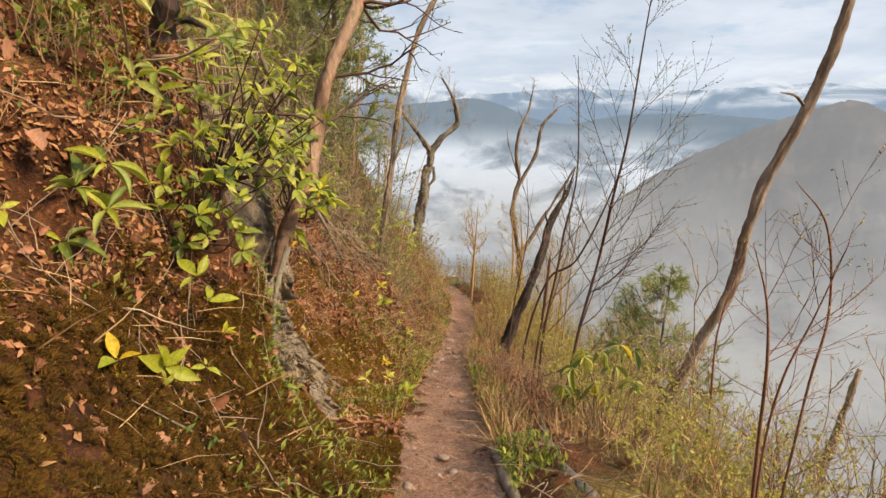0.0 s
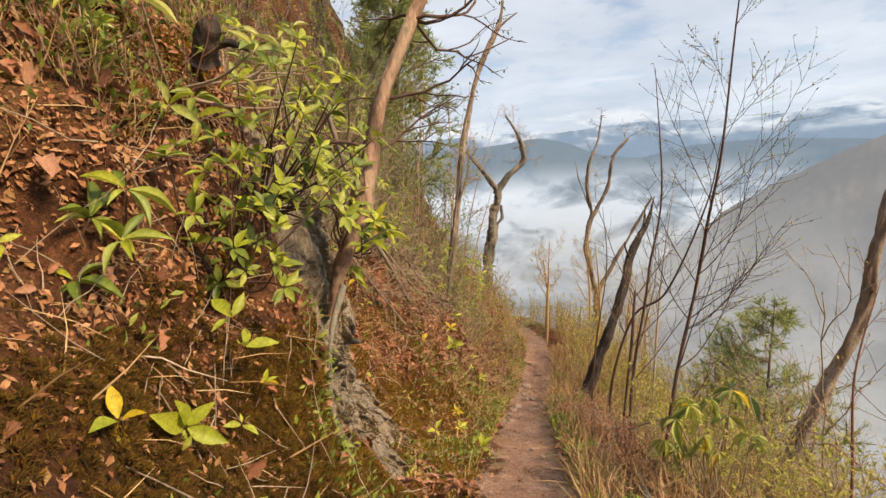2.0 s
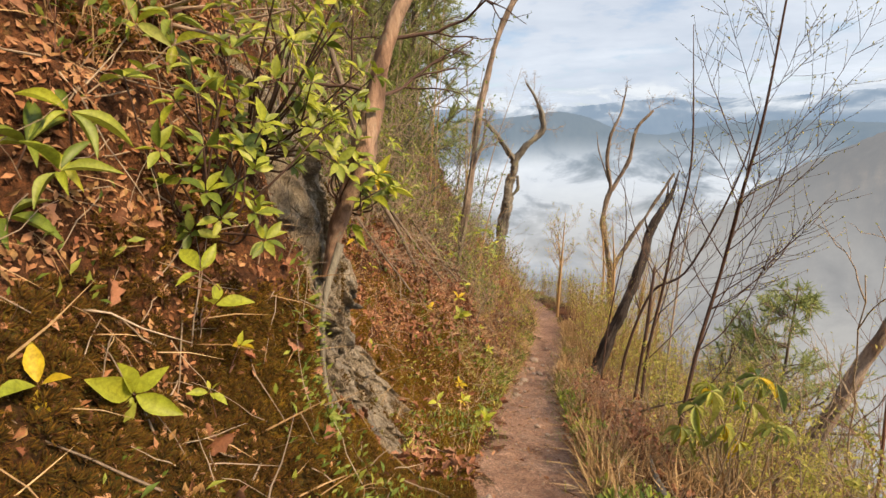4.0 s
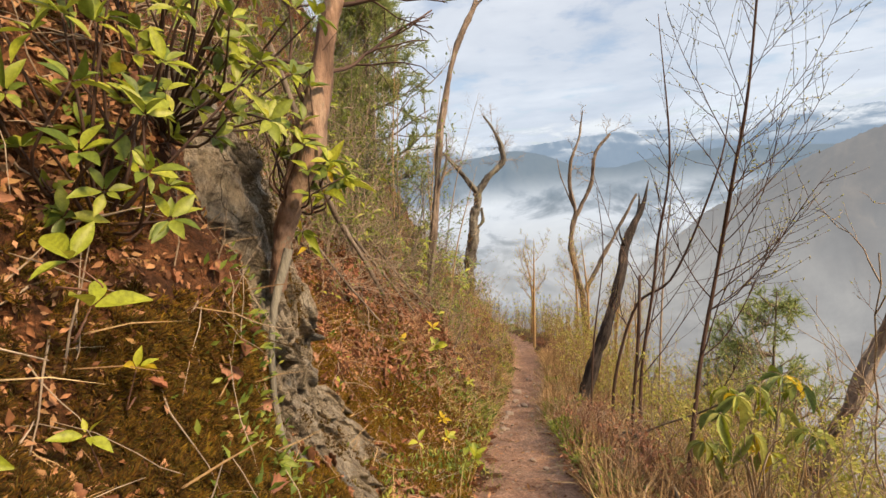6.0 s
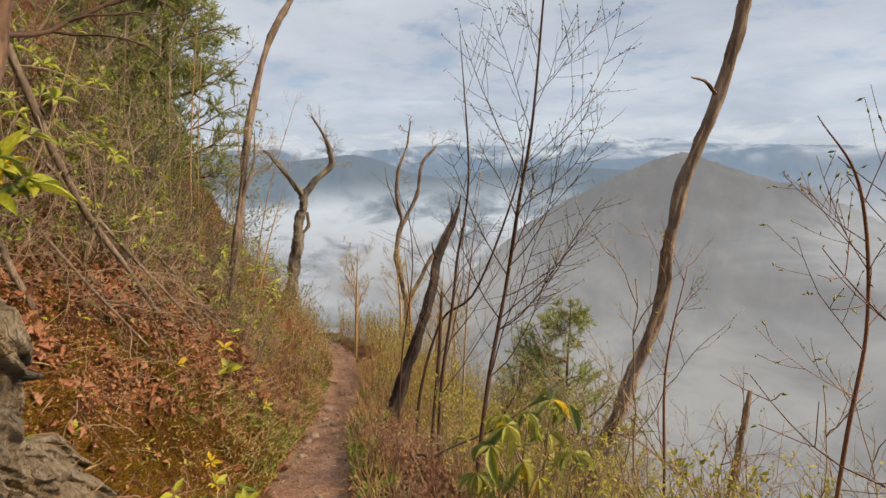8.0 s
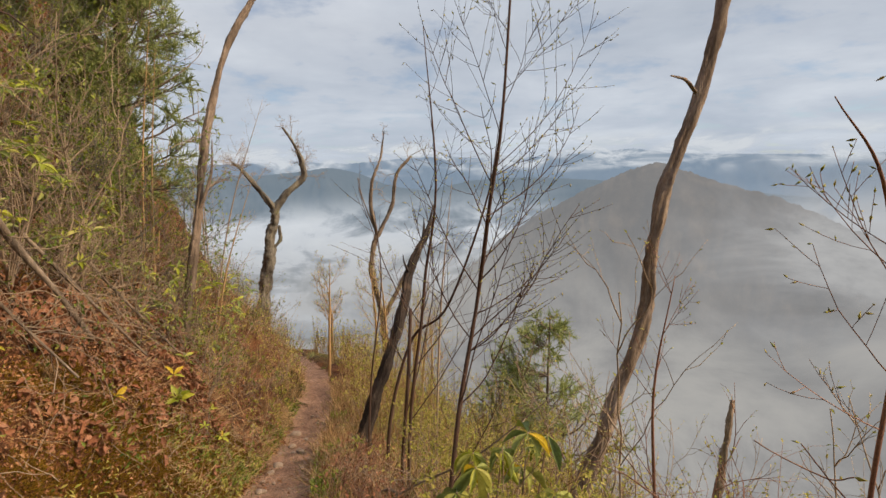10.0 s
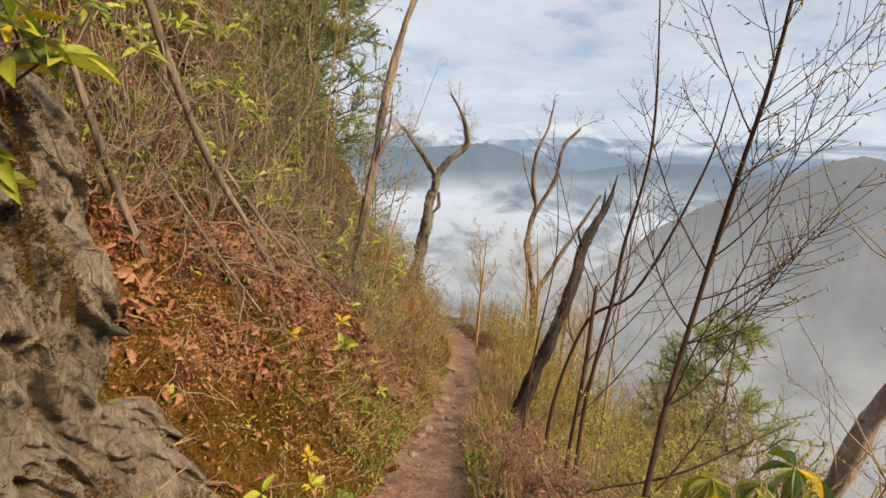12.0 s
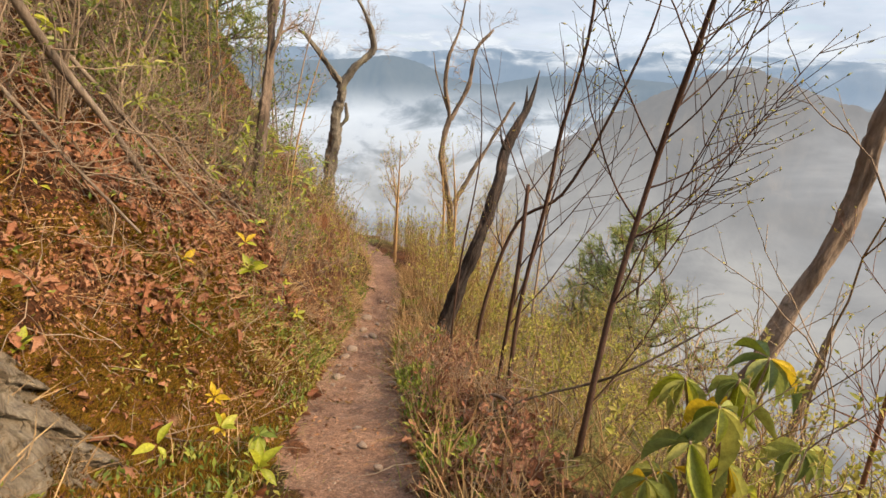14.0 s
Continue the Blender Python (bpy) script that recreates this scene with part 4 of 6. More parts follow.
def bank_tree():
    """The reddish tree that grips the rock, with its bare root, limbs and overhanging twigs."""
    r = np.random.default_rng(4)
    t = thing("bank_tree", (-1.24, 4.02, 0.05), "reddish flaky-barked tree leaning from the rocky bank", "tree")
    part("trunk", trunk_geo([(-1.36, 4.16, 0.1), (-1.27, 4.12, 0.4), (-1.16, 4.08, 0.62), (-1.05, 4.08, 0.88), (-0.97, 4.2, 1.25), (-0.88, 4.3, 1.62), (-0.64, 4.4, 2.15), (-0.3, 4.6, 2.9), (0.0, 4.8, 3.7)],
                            [0.05, 0.058, 0.068, 0.085, 0.058, 0.052, 0.046, 0.036, 0.02], 18, 110, 0.24, 10, 3, 0.0), M["red_bark"], t)
    for k, (pts, rad) in enumerate([([(-1.2, 4.0, 0.35), (-1.3, 3.9, 0.0), (-1.33, 3.86, -0.35), (-1.3, 3.82, -0.65), (-1.22, 3.82, -0.95)], [0.04, 0.032, 0.028, 0.035, 0.02])]):
        part("root", trunk_geo(pts, [0.6 * q for q in rad], 8, 40, 0.2, 10, 20 + k), M["dull_bark"], t, "grey bare root gripping the rock")
    tips = []
    for f, d, length in [(2, (-0.2, 0.7, 0.8), 0.9), (3, (0.6, 0.6, 0.5), 0.9), (3, (-0.8, 0.0, 0.6), 0.8), (4, (0.9, 0.5, 0.05), 0.8), (5, (0.8, 0.3, -0.25), 0.8), (5, (0.9, -0.1, 0.25), 1.1), (5, (-0.4, 0.9, 0.3), 1.0), (5, (0.5, 1.0, -0.1), 1.4)]:
        p = [(-1.2, 4.1, 0.15), (-1.14, 4.06, 0.5), (-1.04, 4.1, 0.95), (-0.97, 4.2, 1.25), (-0.88, 4.3, 1.62), (-0.64, 4.4, 2.15)][f]
        bough("branch", t, "dark_twig", r, p, unit(np.array(d)), length, 0.014, 2, tips, kids=4, wig=0.2, shrink=0.5, up=0.0)
    part("foliage", dress(tips, r, SLIP, 0.35, (0.02, 0.05), 1), M["small_leaf"], t, "small yellow-green opening leaves")


bank_tree()


# ---- trees beyond the bank ----
dead_tree("dead_tree", "tall thin dead tree with peeling tan bark", [
    ([(-1.5, 10.9, -2.6), (-1.2, 11.0, -0.6), (-1.13, 11.15, -0.1), (-0.9, 11.5, 1.4), (-0.5, 11.9, 2.9), (-0.1, 12.2, 3.7), (0.05, 12.4, 4.5)], [0.072, 0.061, 0.058, 0.054, 0.050, 0.043, 0.014]),
    ([(-0.2, 12.15, 3.55), (0.02, 12.2, 3.78), (0.3, 12.2, 3.95)], [0.025, 0.019, 0.007]),
    ([(-1.1, 11.2, 0.1), (-0.85, 11.2, 0.7), (-0.8, 11.3, 1.3)], [0.025, 0.018, 0.006])], "tan_bark", 11, (2, 0.7), at_limbs=(2,))
dead_tree("dead_tree", "forked dead tree with a crooked limb and broken stub", [
    ([(-1.5, 24, -6.5), (-1.15, 24, -4.0), (-0.9, 24, -2.6), (-0.72, 24, -1.5), (-0.5, 24, -0.5)], [0.231, 0.211, 0.197, 0.184, 0.136]),
    ([(-0.6, 24, -0.75), (-0.1, 24, 0.0), (0.55, 24, 0.6), (0.62, 24, 1.1), (0.42, 24, 1.75), (-0.05, 24, 2.6)], [0.129, 0.116, 0.102, 0.088, 0.068, 0.027]),
    ([(-0.55, 24, -0.6), (-1.0, 24, 0.1), (-1.6, 24, 0.95), (-2.0, 24, 1.3)], [0.109, 0.088, 0.068, 0.027]),
    ([(-0.7, 24, -2.1), (-0.45, 24, -1.8), (-0.42, 24, -1.2)], [0.082, 0.068, 0.041])], "dull_bark", 12, (15, 0.9), at_limbs=(1, 2), kids=6)
dead_tree("dead_tree", "twin-topped dead tree standing in brush", [
    ([(3.3, 21, -7.0), (3.1, 21, -4.6), (2.8, 21, -2.6), (3.05, 21, -1.4)], [0.119, 0.101, 0.089, 0.084]),
    ([(3.03, 21, -1.45), (2.86, 21, -0.4), (2.95, 21, 0.5), (3.25, 21, 1.2), (3.44, 21, 2.2)], [0.065, 0.054, 0.048, 0.035, 0.015]),
    ([(3.05, 21, -1.5), (3.6, 21, -0.45), (3.8, 21, 0.65), (4.35, 21, 1.3)], [0.071, 0.060, 0.054, 0.030]),
    ([(2.95, 21, -1.2), (2.6, 21, -0.2), (2.45, 21, 0.6)], [0.030, 0.021, 0.007]),
    ([(3.2, 21, -4.4), (4.3, 21, -2.5), (5.2, 21, -0.9)], [0.077, 0.065, 0.030])], "grey_bark", 13, (4, 0.9), at_limbs=(1, 2))
dead_tree("charred_snag", "blackened broken snag leaning beside the footpath", [
    ([(1.05, 9.5, -3.75), (1.24, 9.7, -3.2), (1.48, 9.85, -2.6), (1.73, 10.0, -2.02), (1.96, 10.25, -1.4), (2.2, 10.5, -0.8), (2.5, 10.7, -0.3), (2.68, 10.9, 0.15)], [0.14, 0.088, 0.076, 0.074, 0.07, 0.06, 0.04, 0.007]),
    ([(1.75, 10.0, -1.9), (1.86, 10.0, -1.6), (1.9, 10.0, -1.35)], [0.021, 0.015, 0.006]), ([(2.4, 10.62, -0.5), (2.46, 10.7, -0.25), (2.47, 10.75, -0.05)], [0.03, 0.018, 0.004]),
    ([(2.15, 10.45, -0.95), (2.05, 10.4, -0.75), (2.03, 10.4, -0.6)], [0.03, 0.02, 0.006]), ([(1.2, 9.65, -3.3), (1.0, 9.6, -3.1)], [0.04, 0.01])], "char", 14, (0, 0))
dead_tree("leaning_tree", "tall leaning bare tree with smooth brown bark and a dead stub", [
    ([(2.2, 6.4, -4.3), (2.98, 6.5, -2.75), (3.45, 6.6, -1.7), (3.8, 6.6, -0.78), (3.9, 6.65, -0.05), (4.14, 6.7, 0.69), (4.5, 6.75, 1.54), (4.75, 6.8, 2.5), (5.0, 6.9, 3.8), (5.3, 7.0, 5.5)],
     [0.093, 0.072, 0.066, 0.062, 0.060, 0.058, 0.055, 0.049, 0.041, 0.029]),
    ([(4.42, 6.75, 1.4), (4.27, 6.72, 1.52), (4.08, 6.7, 1.56)], [0.023, 0.017, 0.007])], "tan_bark", 15, (0, 0))
dead_tree("dead_stub", "pale broken trunk standing on the lower slope", [
    ([(11.2, 13.6, -9.6), (11.5, 13.6, -7.5), (11.8, 13.7, -5.8)], [0.1, 0.09, 0.06])], "grey_bark", 16, (0, 0))
pine("pine_tree", "dark green pine crowded on the bank", (-2.7, 13.2, ground_z(-2.7, 13.2)), 8.0, 1.5, 21, 0.06, (0.4, 0), 21, 9)
pine("pine_tree", "dark green pine crowded on the bank", (-3.4, 16.5, ground_z(-3.4, 16.5)), 8.0, 1.6, 25, 0.15, (0.2, 0), 14)
pine("pine_tree", "small soft green pine below the footpath", (5.2, 12.0, ground_z(5.2, 12.0)), 4.2, 2.3, 23, 0.2, (0.2, 0), 8, 6)

# slender saplings on the lip of the slope
SAP = "slender bare sapling with dark stem and opening buds"
sapling("sapling", SAP, [(1.42, 5.8, -2.6), (1.5, 5.85, -2.05), (1.66, 6.0, -1.2), (1.86, 6.1, -0.35), (1.9, 5.9, 0.4), (1.97, 5.8, 1.05), (2.02, 5.7, 2.1), (2.1, 5.7, 2.9)],
        [0.024, 0.021, 0.019, 0.017, 0.015, 0.012, 0.007, 0.003],
        [(0.36, (0.85, 0.1, 0.45), 1.3), (0.42, (0.9, -0.2, 0.3), 1.0), (0.5, (0.8, 0.3, 0.45), 1.2), (0.56, (0.8, 0.0, 0.4), 1.2), (0.62, (-0.5, 0.2, 0.9), 1.3), (0.66, (0.8, -0.1, 0.75), 1.5), (0.7, (-0.4, -0.1, 0.9), 1.1), (0.45, (-0.4, 0.4, 0.9), 1.2), (0.74, (0.6, 0.2, 0.8), 0.9), (0.3, (0.3, -0.3, 0.9), 1.5), (0.3, (0.8, -0.1, 0.6), 1.2), (0.38, (0.8, -0.15, 0.75), 1.4), (0.47, (0.75, -0.3, 0.8), 1.2), (0.2, (0.7, 0.0, 0.7), 0.9)],
        31, "dark_twig", ("bud", 0.95, (0.018, 0.042), BUD), group="saplings by the path", kids=12, random_boughs=14, reach=(0.6, 1.15))
sapling("sapling", "snapped sapling stem with forked side shoots", [(1.38, 7.45, -3.3), (1.42, 7.5, -2.5), (1.51, 7.5, -1.6), (1.6, 7.65, -0.78)], [0.026, 0.022, 0.02, 0.018],
        [(0.97, (-0.45, 0.0, 0.8), 1.6), (0.97, (0.55, 0.0, 0.7), 1.2), (0.7, (0.5, -0.3, 0.8), 1.6), (0.55, (0.35, -0.2, 0.9), 2.4), (0.5, (0.7, 0.0, 0.7), 2.0)], 32, "dark_twig", group="saplings by the path", kids=8, up=0.04)
sapling("sapling", SAP, [(1.42, 7.3, -3.2), (1.5, 7.35, -1.9), (1.62, 7.2, -0.8), (1.68, 7.2, -0.3), (1.76, 7.0, 0.6), (1.68, 7.0, 2.0)], [0.022, 0.019, 0.016, 0.014, 0.011, 0.003], [], 33, "dark_twig",
        group="saplings by the path", kids=6, random_boughs=9, reach=(0.5, 1.1))
sapling("sapling", SAP, [(1.38, 8.5, -3.7), (1.44, 8.5, -2.5), (1.75, 8.45, -1.4), (2.1, 8.0, -0.9), (2.47, 7.6, 0.35), (2.6, 7.5, 1.2)], [0.026, 0.022, 0.018, 0.015, 0.01, 0.003], [], 34, "dark_twig",
        group="saplings by the path", kids=6, random_boughs=8, reach=(0.4, 0.9))
sapling("sapling", SAP, [(2.1, 8.8, -4.0), (2.15, 8.8, -2.4), (2.25, 8.8, -0.9), (2.4, 8.7, 0.6)], [0.018, 0.015, 0.011, 0.003], [], 35, "twig", group="saplings by the path", kids=5, random_boughs=8, reach=(0.4, 0.9))
sapling("sapling", SAP, [(1.2, 9.2, -3.6), (1.3, 9.2, -2.2), (1.5, 9.2, -0.8), (1.45, 9.2, 0.2)], [0.014, 0.012, 0.008, 0.003], [], 36, "dark_twig", group="saplings by the path", kids=4, random_boughs=6, reach=(0.3, 0.7))
RED = "reddish bare sapling with upswept branches and green buds"
sapling("red_sapling", RED, [(1.98, 2.82, ground_z(1.98, 2.82) - 0.1), (1.9, 2.78, -0.75), (1.86, 2.75, -0.4), (1.77, 2.65, 0.06), (1.73, 2.68, 0.4), (1.6, 2.66, 0.72)], [0.013, 0.011, 0.01, 0.009, 0.006, 0.002],
        [(0.6, (0.75, 0.1, 0.4), 0.55), (0.62, (0.55, 0.1, 0.85), 0.75), (0.64, (0.85, 0.0, 0.3), 0.6), (0.8, (0.35, 0.0, 0.9), 0.5), (0.82, (0.0, 0.1, 1.0), 0.5), (0.72, (-0.6, 0.0, 0.5), 0.4), (0.5, (-0.8, 0.1, 0.35), 0.6), (0.42, (0.8, 0.2, 0.3), 0.5)], 37, "red_twig",
        ("bud", 0.5, (0.012, 0.028), BUD), group="red saplings", kids=5)
sapling("red_sapling", "reddish bare sapling with crooked second stem and buds", [(2.02, 2.86, ground_z(2.02, 2.86) - 0.1), (1.94, 2.8, -0.65), (1.92, 2.72, -0.1), (2.02, 2.7, 0.3), (2.13, 2.7, 0.72)], [0.009, 0.008, 0.007, 0.005, 0.002],
        [(0.7, (0.7, 0.0, 0.6), 0.5), (0.78, (-0.3, 0.0, 0.9), 0.45), (0.6, (0.9, 0.0, 0.15), 0.5)], 40, "red_twig", ("bud", 0.5, (0.012, 0.028), BUD), group="red saplings", kids=5)
sapling("red_sapling", RED, [(2.72, 3.65, ground_z(2.72, 3.65) - 0.1), (2.74, 3.6, -0.73), (2.79, 3.6, -0.05), (2.66, 3.6, 0.59), (2.39, 3.6, 0.91)], [0.011, 0.01, 0.009, 0.007, 0.002],
        [(0.72, (0.25, 0.0, 0.95), 0.7), (0.6, (-0.6, 0.1, 0.7), 0.6), (0.45, (-0.7, 0.0, 0.6), 0.7), (0.5, (0.7, 0.1, 0.5), 0.6), (0.35, (-0.8, 0.1, 0.3), 0.6)], 38, "red_twig", ("bud", 0.7, (0.02, 0.045), BUD), group="red saplings", kids=5, random_boughs=3, reach=(0.4, 0.7))
sapling("red_sapling", RED, [(2.9, 5.3, -3.6), (3.0, 5.3, -2.2), (2.95, 5.3, -1.0), (3.1, 5.3, -0.1)], [0.018, 0.014, 0.01, 0.003], [], 39, "red_twig", ("bud", 0.6, (0.018, 0.04), BUD),
        group="red saplings", kids=6, random_boughs=9, reach=(0.4, 0.9))

# thin bare trees near the skyline on the bank, and pale ones past the bend
r_ = np.random.default_rng(50)
for k in range(11):
    x, y = (r_.uniform(-2.6, -1.2), r_.uniform(10.2, 15)) if k < 8 else (r_.uniform(-1.6, -0.9), r_.uniform(11.5, 17))
    z = ground_z(x, y)
    h = r_.uniform(2.6, 4.6)
    lean_ = r_.normal(0.12, 0.08)
    sapling("bare_sapling", "thin tan bare sapling crowding the bank", [(x, y, z - 0.1), (x + lean_ * h * 0.4, y, z + h * 0.5), (x + lean_ * h, y + 0.1, z + h)], [0.017, 0.013, 0.003], [], 60 + k,
            "straw" if k % 3 else "twig", ("bud", 0.3, (0.015, 0.03), BUD), group="bare saplings on the bank", kids=4, random_boughs=7, reach=(0.4, 0.9))
for k in range(9):
    x, y = r_.uniform(0.9, 4.4), r_.uniform(16, 25)
    z = ground_z(x, y)
    h = r_.uniform(2.4, 4.4)
    sapling("pale_tree", "pale fine-twigged tree in early leaf past the bend", [(x, y, z - 0.1), (x + 0.1, y, z + h * 0.5), (x + r_.normal(0.2, 0.2), y, z + h)], [0.05, 0.035, 0.006], [], 80 + k,
            "straw", ("bud", 0.7, (0.03, 0.06), BUD), group="pale trees past the bend", category="tree", twig_depth=2, kids=5, random_boughs=13, reach=(0.7, 1.5))

# ---- evergreen shrubs and seedlings on the near bank ----
leafy_shrub("rhododendron", "broad-leaved rhododendron rooted in the mossy bank", (-1.72, 2.55, 0.72), [(-1.6, 2.3, 1.06), (-1.42, 2.22, 0.98), (-1.46, 2.34, 1.16), (-1.62, 2.2, 0.84)], 0.18, 6, 76, "strap",
            ["evergreen", "evergreen", "pale_leaf"], 101, 0.3)
r_ = np.random.default_rng(51)
shoots = [(-1.33 + r_.normal(0, 0.17), 2.9 + r_.normal(0, 0.13), z + r_.normal(0, 0.05)) for z in np.linspace(0.66, 1.35, 36)]
leafy_shrub("laurel", "bushy green laurel with glossy leaves on the bank", (-1.55, 3.1, 0.6), shoots, 0.1, 7, 66, "small", ["evergreen", "evergreen", "evergreen", "pale_leaf"], 102, 0.1)
shoots = [(-1.08 + r_.normal(0, 0.17), 3.35 + r_.normal(0, 0.15), z + r_.normal(0, 0.05)) for z in np.linspace(0.85, 1.75, 36)]
leafy_shrub("laurel", "bushy green laurel with glossy leaves on the bank", (-1.5, 3.5, 0.95), shoots, 0.095, 7, 66, "small", ["evergreen", "evergreen", "pale_leaf"], 103, 0.1)
shoots = [(-1.12 + r_.normal(0, 0.1), 4.0 + r_.normal(0, 0.1), z) for z in np.linspace(0.62, 1.25, 16)]
leafy_shrub("laurel", "sparse laurel growing out of the tree's foot", (-1.2, 4.15, 0.55), shoots, 0.1, 6, 70, "small", ["evergreen", "evergreen", "pale_leaf"], 104, 0.1)
leafy_shrub("rhododendron", "glossy yellow-green rhododendron sprig on the tree's foot", (-1.12, 4.25, 0.52), [(-1.0, 4.2, 0.74), (-0.94, 4.24, 0.66), (-1.03, 4.16, 0.62)], 0.18, 6, 60, "narrow",
            ["pale_leaf", "pale_leaf", "evergreen", "yellow_leaf"], 105, 0.25)
leafy_shrub("rhododendron", "glossy yellow-green rhododendron sprig on the tree's foot", (-1.32, 4.45, 0.4), [(-1.25, 4.38, 0.4), (-1.22, 4.36, 0.3)], 0.15, 4, 65, "narrow", ["pale_leaf", "yellow_leaf"], 106, 0.7)
SEED = "young evergreen seedling with a few pale green leaves"
for k, (x, y, z, n, size, mats) in enumerate([(-1.24, 2.15, 0.28, 4, 0.18, ["pale_leaf"]), (-1.22, 2.6, 0.42, 4, 0.17, ["pale_leaf"]), (-1.25, 1.86, 0.46, 4, 0.13, ["pale_leaf", "yellow_leaf"]), (-1.27, 2.62, 0.55, 3, 0.14, ["pale_leaf"]),
                                        (-1.2, 2.7, 0.2, 4, 0.08, ["pale_leaf", "yellow_leaf"]), (-2.25, 3.0, 1.8, 4, 0.16, ["evergreen"]), (-1.7, 2.0, 1.02, 4, 0.13, ["pale_leaf"]), (-1.22, 2.5, 0.1, 4, 0.07, ["pale_leaf"]),
                                        (-1.0, 2.9, -0.45, 4, 0.08, ["pale_leaf"]), (-1.05, 3.2, -0.4, 5, 0.07, ["evergreen"])]):
    leafy_shrub("seedling", SEED, (x - 0.09, y + 0.06, z - 0.12), [(x, y, z)], size, n, 62, "broad", mats, 110 + k, 0.05, "red_twig", 0.004, "seedlings on the bank", "seedling", (0.9, -0.5, 0.5))

# plants on the second bank
HERB = "small green plant among the leaf litter"
for k, (x, y, z, n, size, mats) in enumerate([(-1.06, 8.7, -1.9, 12, 0.17, ["pale_leaf", "evergreen"]), (-1.08, 8.75, -1.62, 4, 0.16, ["pale_leaf", "yellow_leaf"]), (-1.75, 6.1, -1.34, 8, 0.13, ["evergreen", "pale_leaf"]), (-0.68, 5.9, -1.8, 8, 0.1, ["yellow_leaf", "pale_leaf"]),
                                        (-0.72, 6.0, -1.66, 7, 0.09, ["yellow_leaf"]), (-0.5, 6.0, -1.95, 9, 0.11, ["evergreen"]), (-1.4, 7.8, -1.45, 5, 0.13, ["yellow_leaf"]), (-0.9, 5.6, -1.66, 4, 0.11, ["pale_leaf"]),
                                        (-2.05, 6.6, -0.95, 4, 0.1, ["evergreen"]), (-1.6, 5.6, -0.25, 2, 0.12, ["pale_leaf"]), (-0.42, 5.6, -1.85, 5, 0.15, ["pale_leaf"]), (-0.75, 8.5, -2.2, 6, 0.1, ["pale_leaf"]),
                                        (-0.8, 9.2, -2.3, 6, 0.1, ["pale_leaf"]), (-0.62, 8.8, -2.5, 6, 0.1, ["pale_leaf", "yellow_leaf"]), (-1.0, 9.0, -1.5, 5, 0.13, ["pale_leaf", "evergreen"]), (-1.9, 6.9, -0.6, 3, 0.09, ["pale_leaf"])]):
    leafy_shrub("small_plant", HERB, (x - 0.1, y + 0.03, z - 0.13), [(x, y, z)], size, n, 60, "small" if n > 6 else "broad", mats, 130 + k, 0.05, "red_twig", 0.003, "plants on the second bank", "plant", (0.6, -0.4, 0.8))
leafy_shrub("fern_clump", "grey-green leafy clump by the path", (0.95, 9.4, ground_z(0.95, 9.4) - 0.02), [(0.9, 9.3, -3.2), (1.05, 9.4, -3.16), (0.82, 9.4, -3.22), (0.98, 9.22, -3.24), (1.12, 9.5, -3.2)], 0.14, 7, 65, "narrow", ["droop", "evergreen"], 150, 0.1, category="plant")
leafy_shrub("small_plant", "bright leafy plant at the path's edge", (0.55, 4.75, ground_z(0.55, 4.75)), [(0.5, 4.7, -1.58), (0.62, 4.72, -1.6), (0.55, 4.85, -1.55)], 0.1, 7, 65, "small", ["pale_leaf", "evergreen"], 151, 0.1, category="plant")
leafy_shrub("small_plant", "bright leafy plant at the path's edge", (0.5, 3.4, ground_z(0.5, 3.4)), [(0.45, 3.35, -1.05), (0.58, 3.38, -1.1)], 0.09, 6, 65, "small", ["pale_leaf", "evergreen"], 152, 0.1, category="plant")

# rhododendron on the downhill side, its leaves hanging in the cold
leafy_shrub("rhododendron", "rhododendron with long drooping leaves below the path", (1.75, 5.15, ground_z(1.75, 5.15) - 0.05),
            [(1.55, 4.75, -0.9), (1.75, 4.85, -0.88), (1.32, 4.55, -0.86), (1.2, 4.5, -0.95), (1.45, 4.6, -1.15), (1.75, 4.95, -1.15), (1.95, 5.0, -1.0), (1.15, 4.62, -1.2), (1.6, 4.7, -1.35), (1.4, 4.85, -0.95), (1.85, 4.7, -1.2), (1.3, 4.75, -1.3)], 0.21, 8, 80, "hanging", ["droop", "droop", "evergreen", "droop", "pale_leaf", "droop", "droop", "droop", "yellow_leaf"], 160, 1.25, "twig", 0.012)
leafy_shrub("rhododendron", "rhododendron with long drooping leaves below the path", (2.1, 4.5, ground_z(2.1, 4.5) - 0.05),
            [(1.85, 4.4, -1.9), (2.1, 4.4, -2.0), (2.25, 4.5, -1.75)], 0.24, 7, 80, "hanging", ["droop", "evergreen"], 161, 1.25, "twig", 0.01)
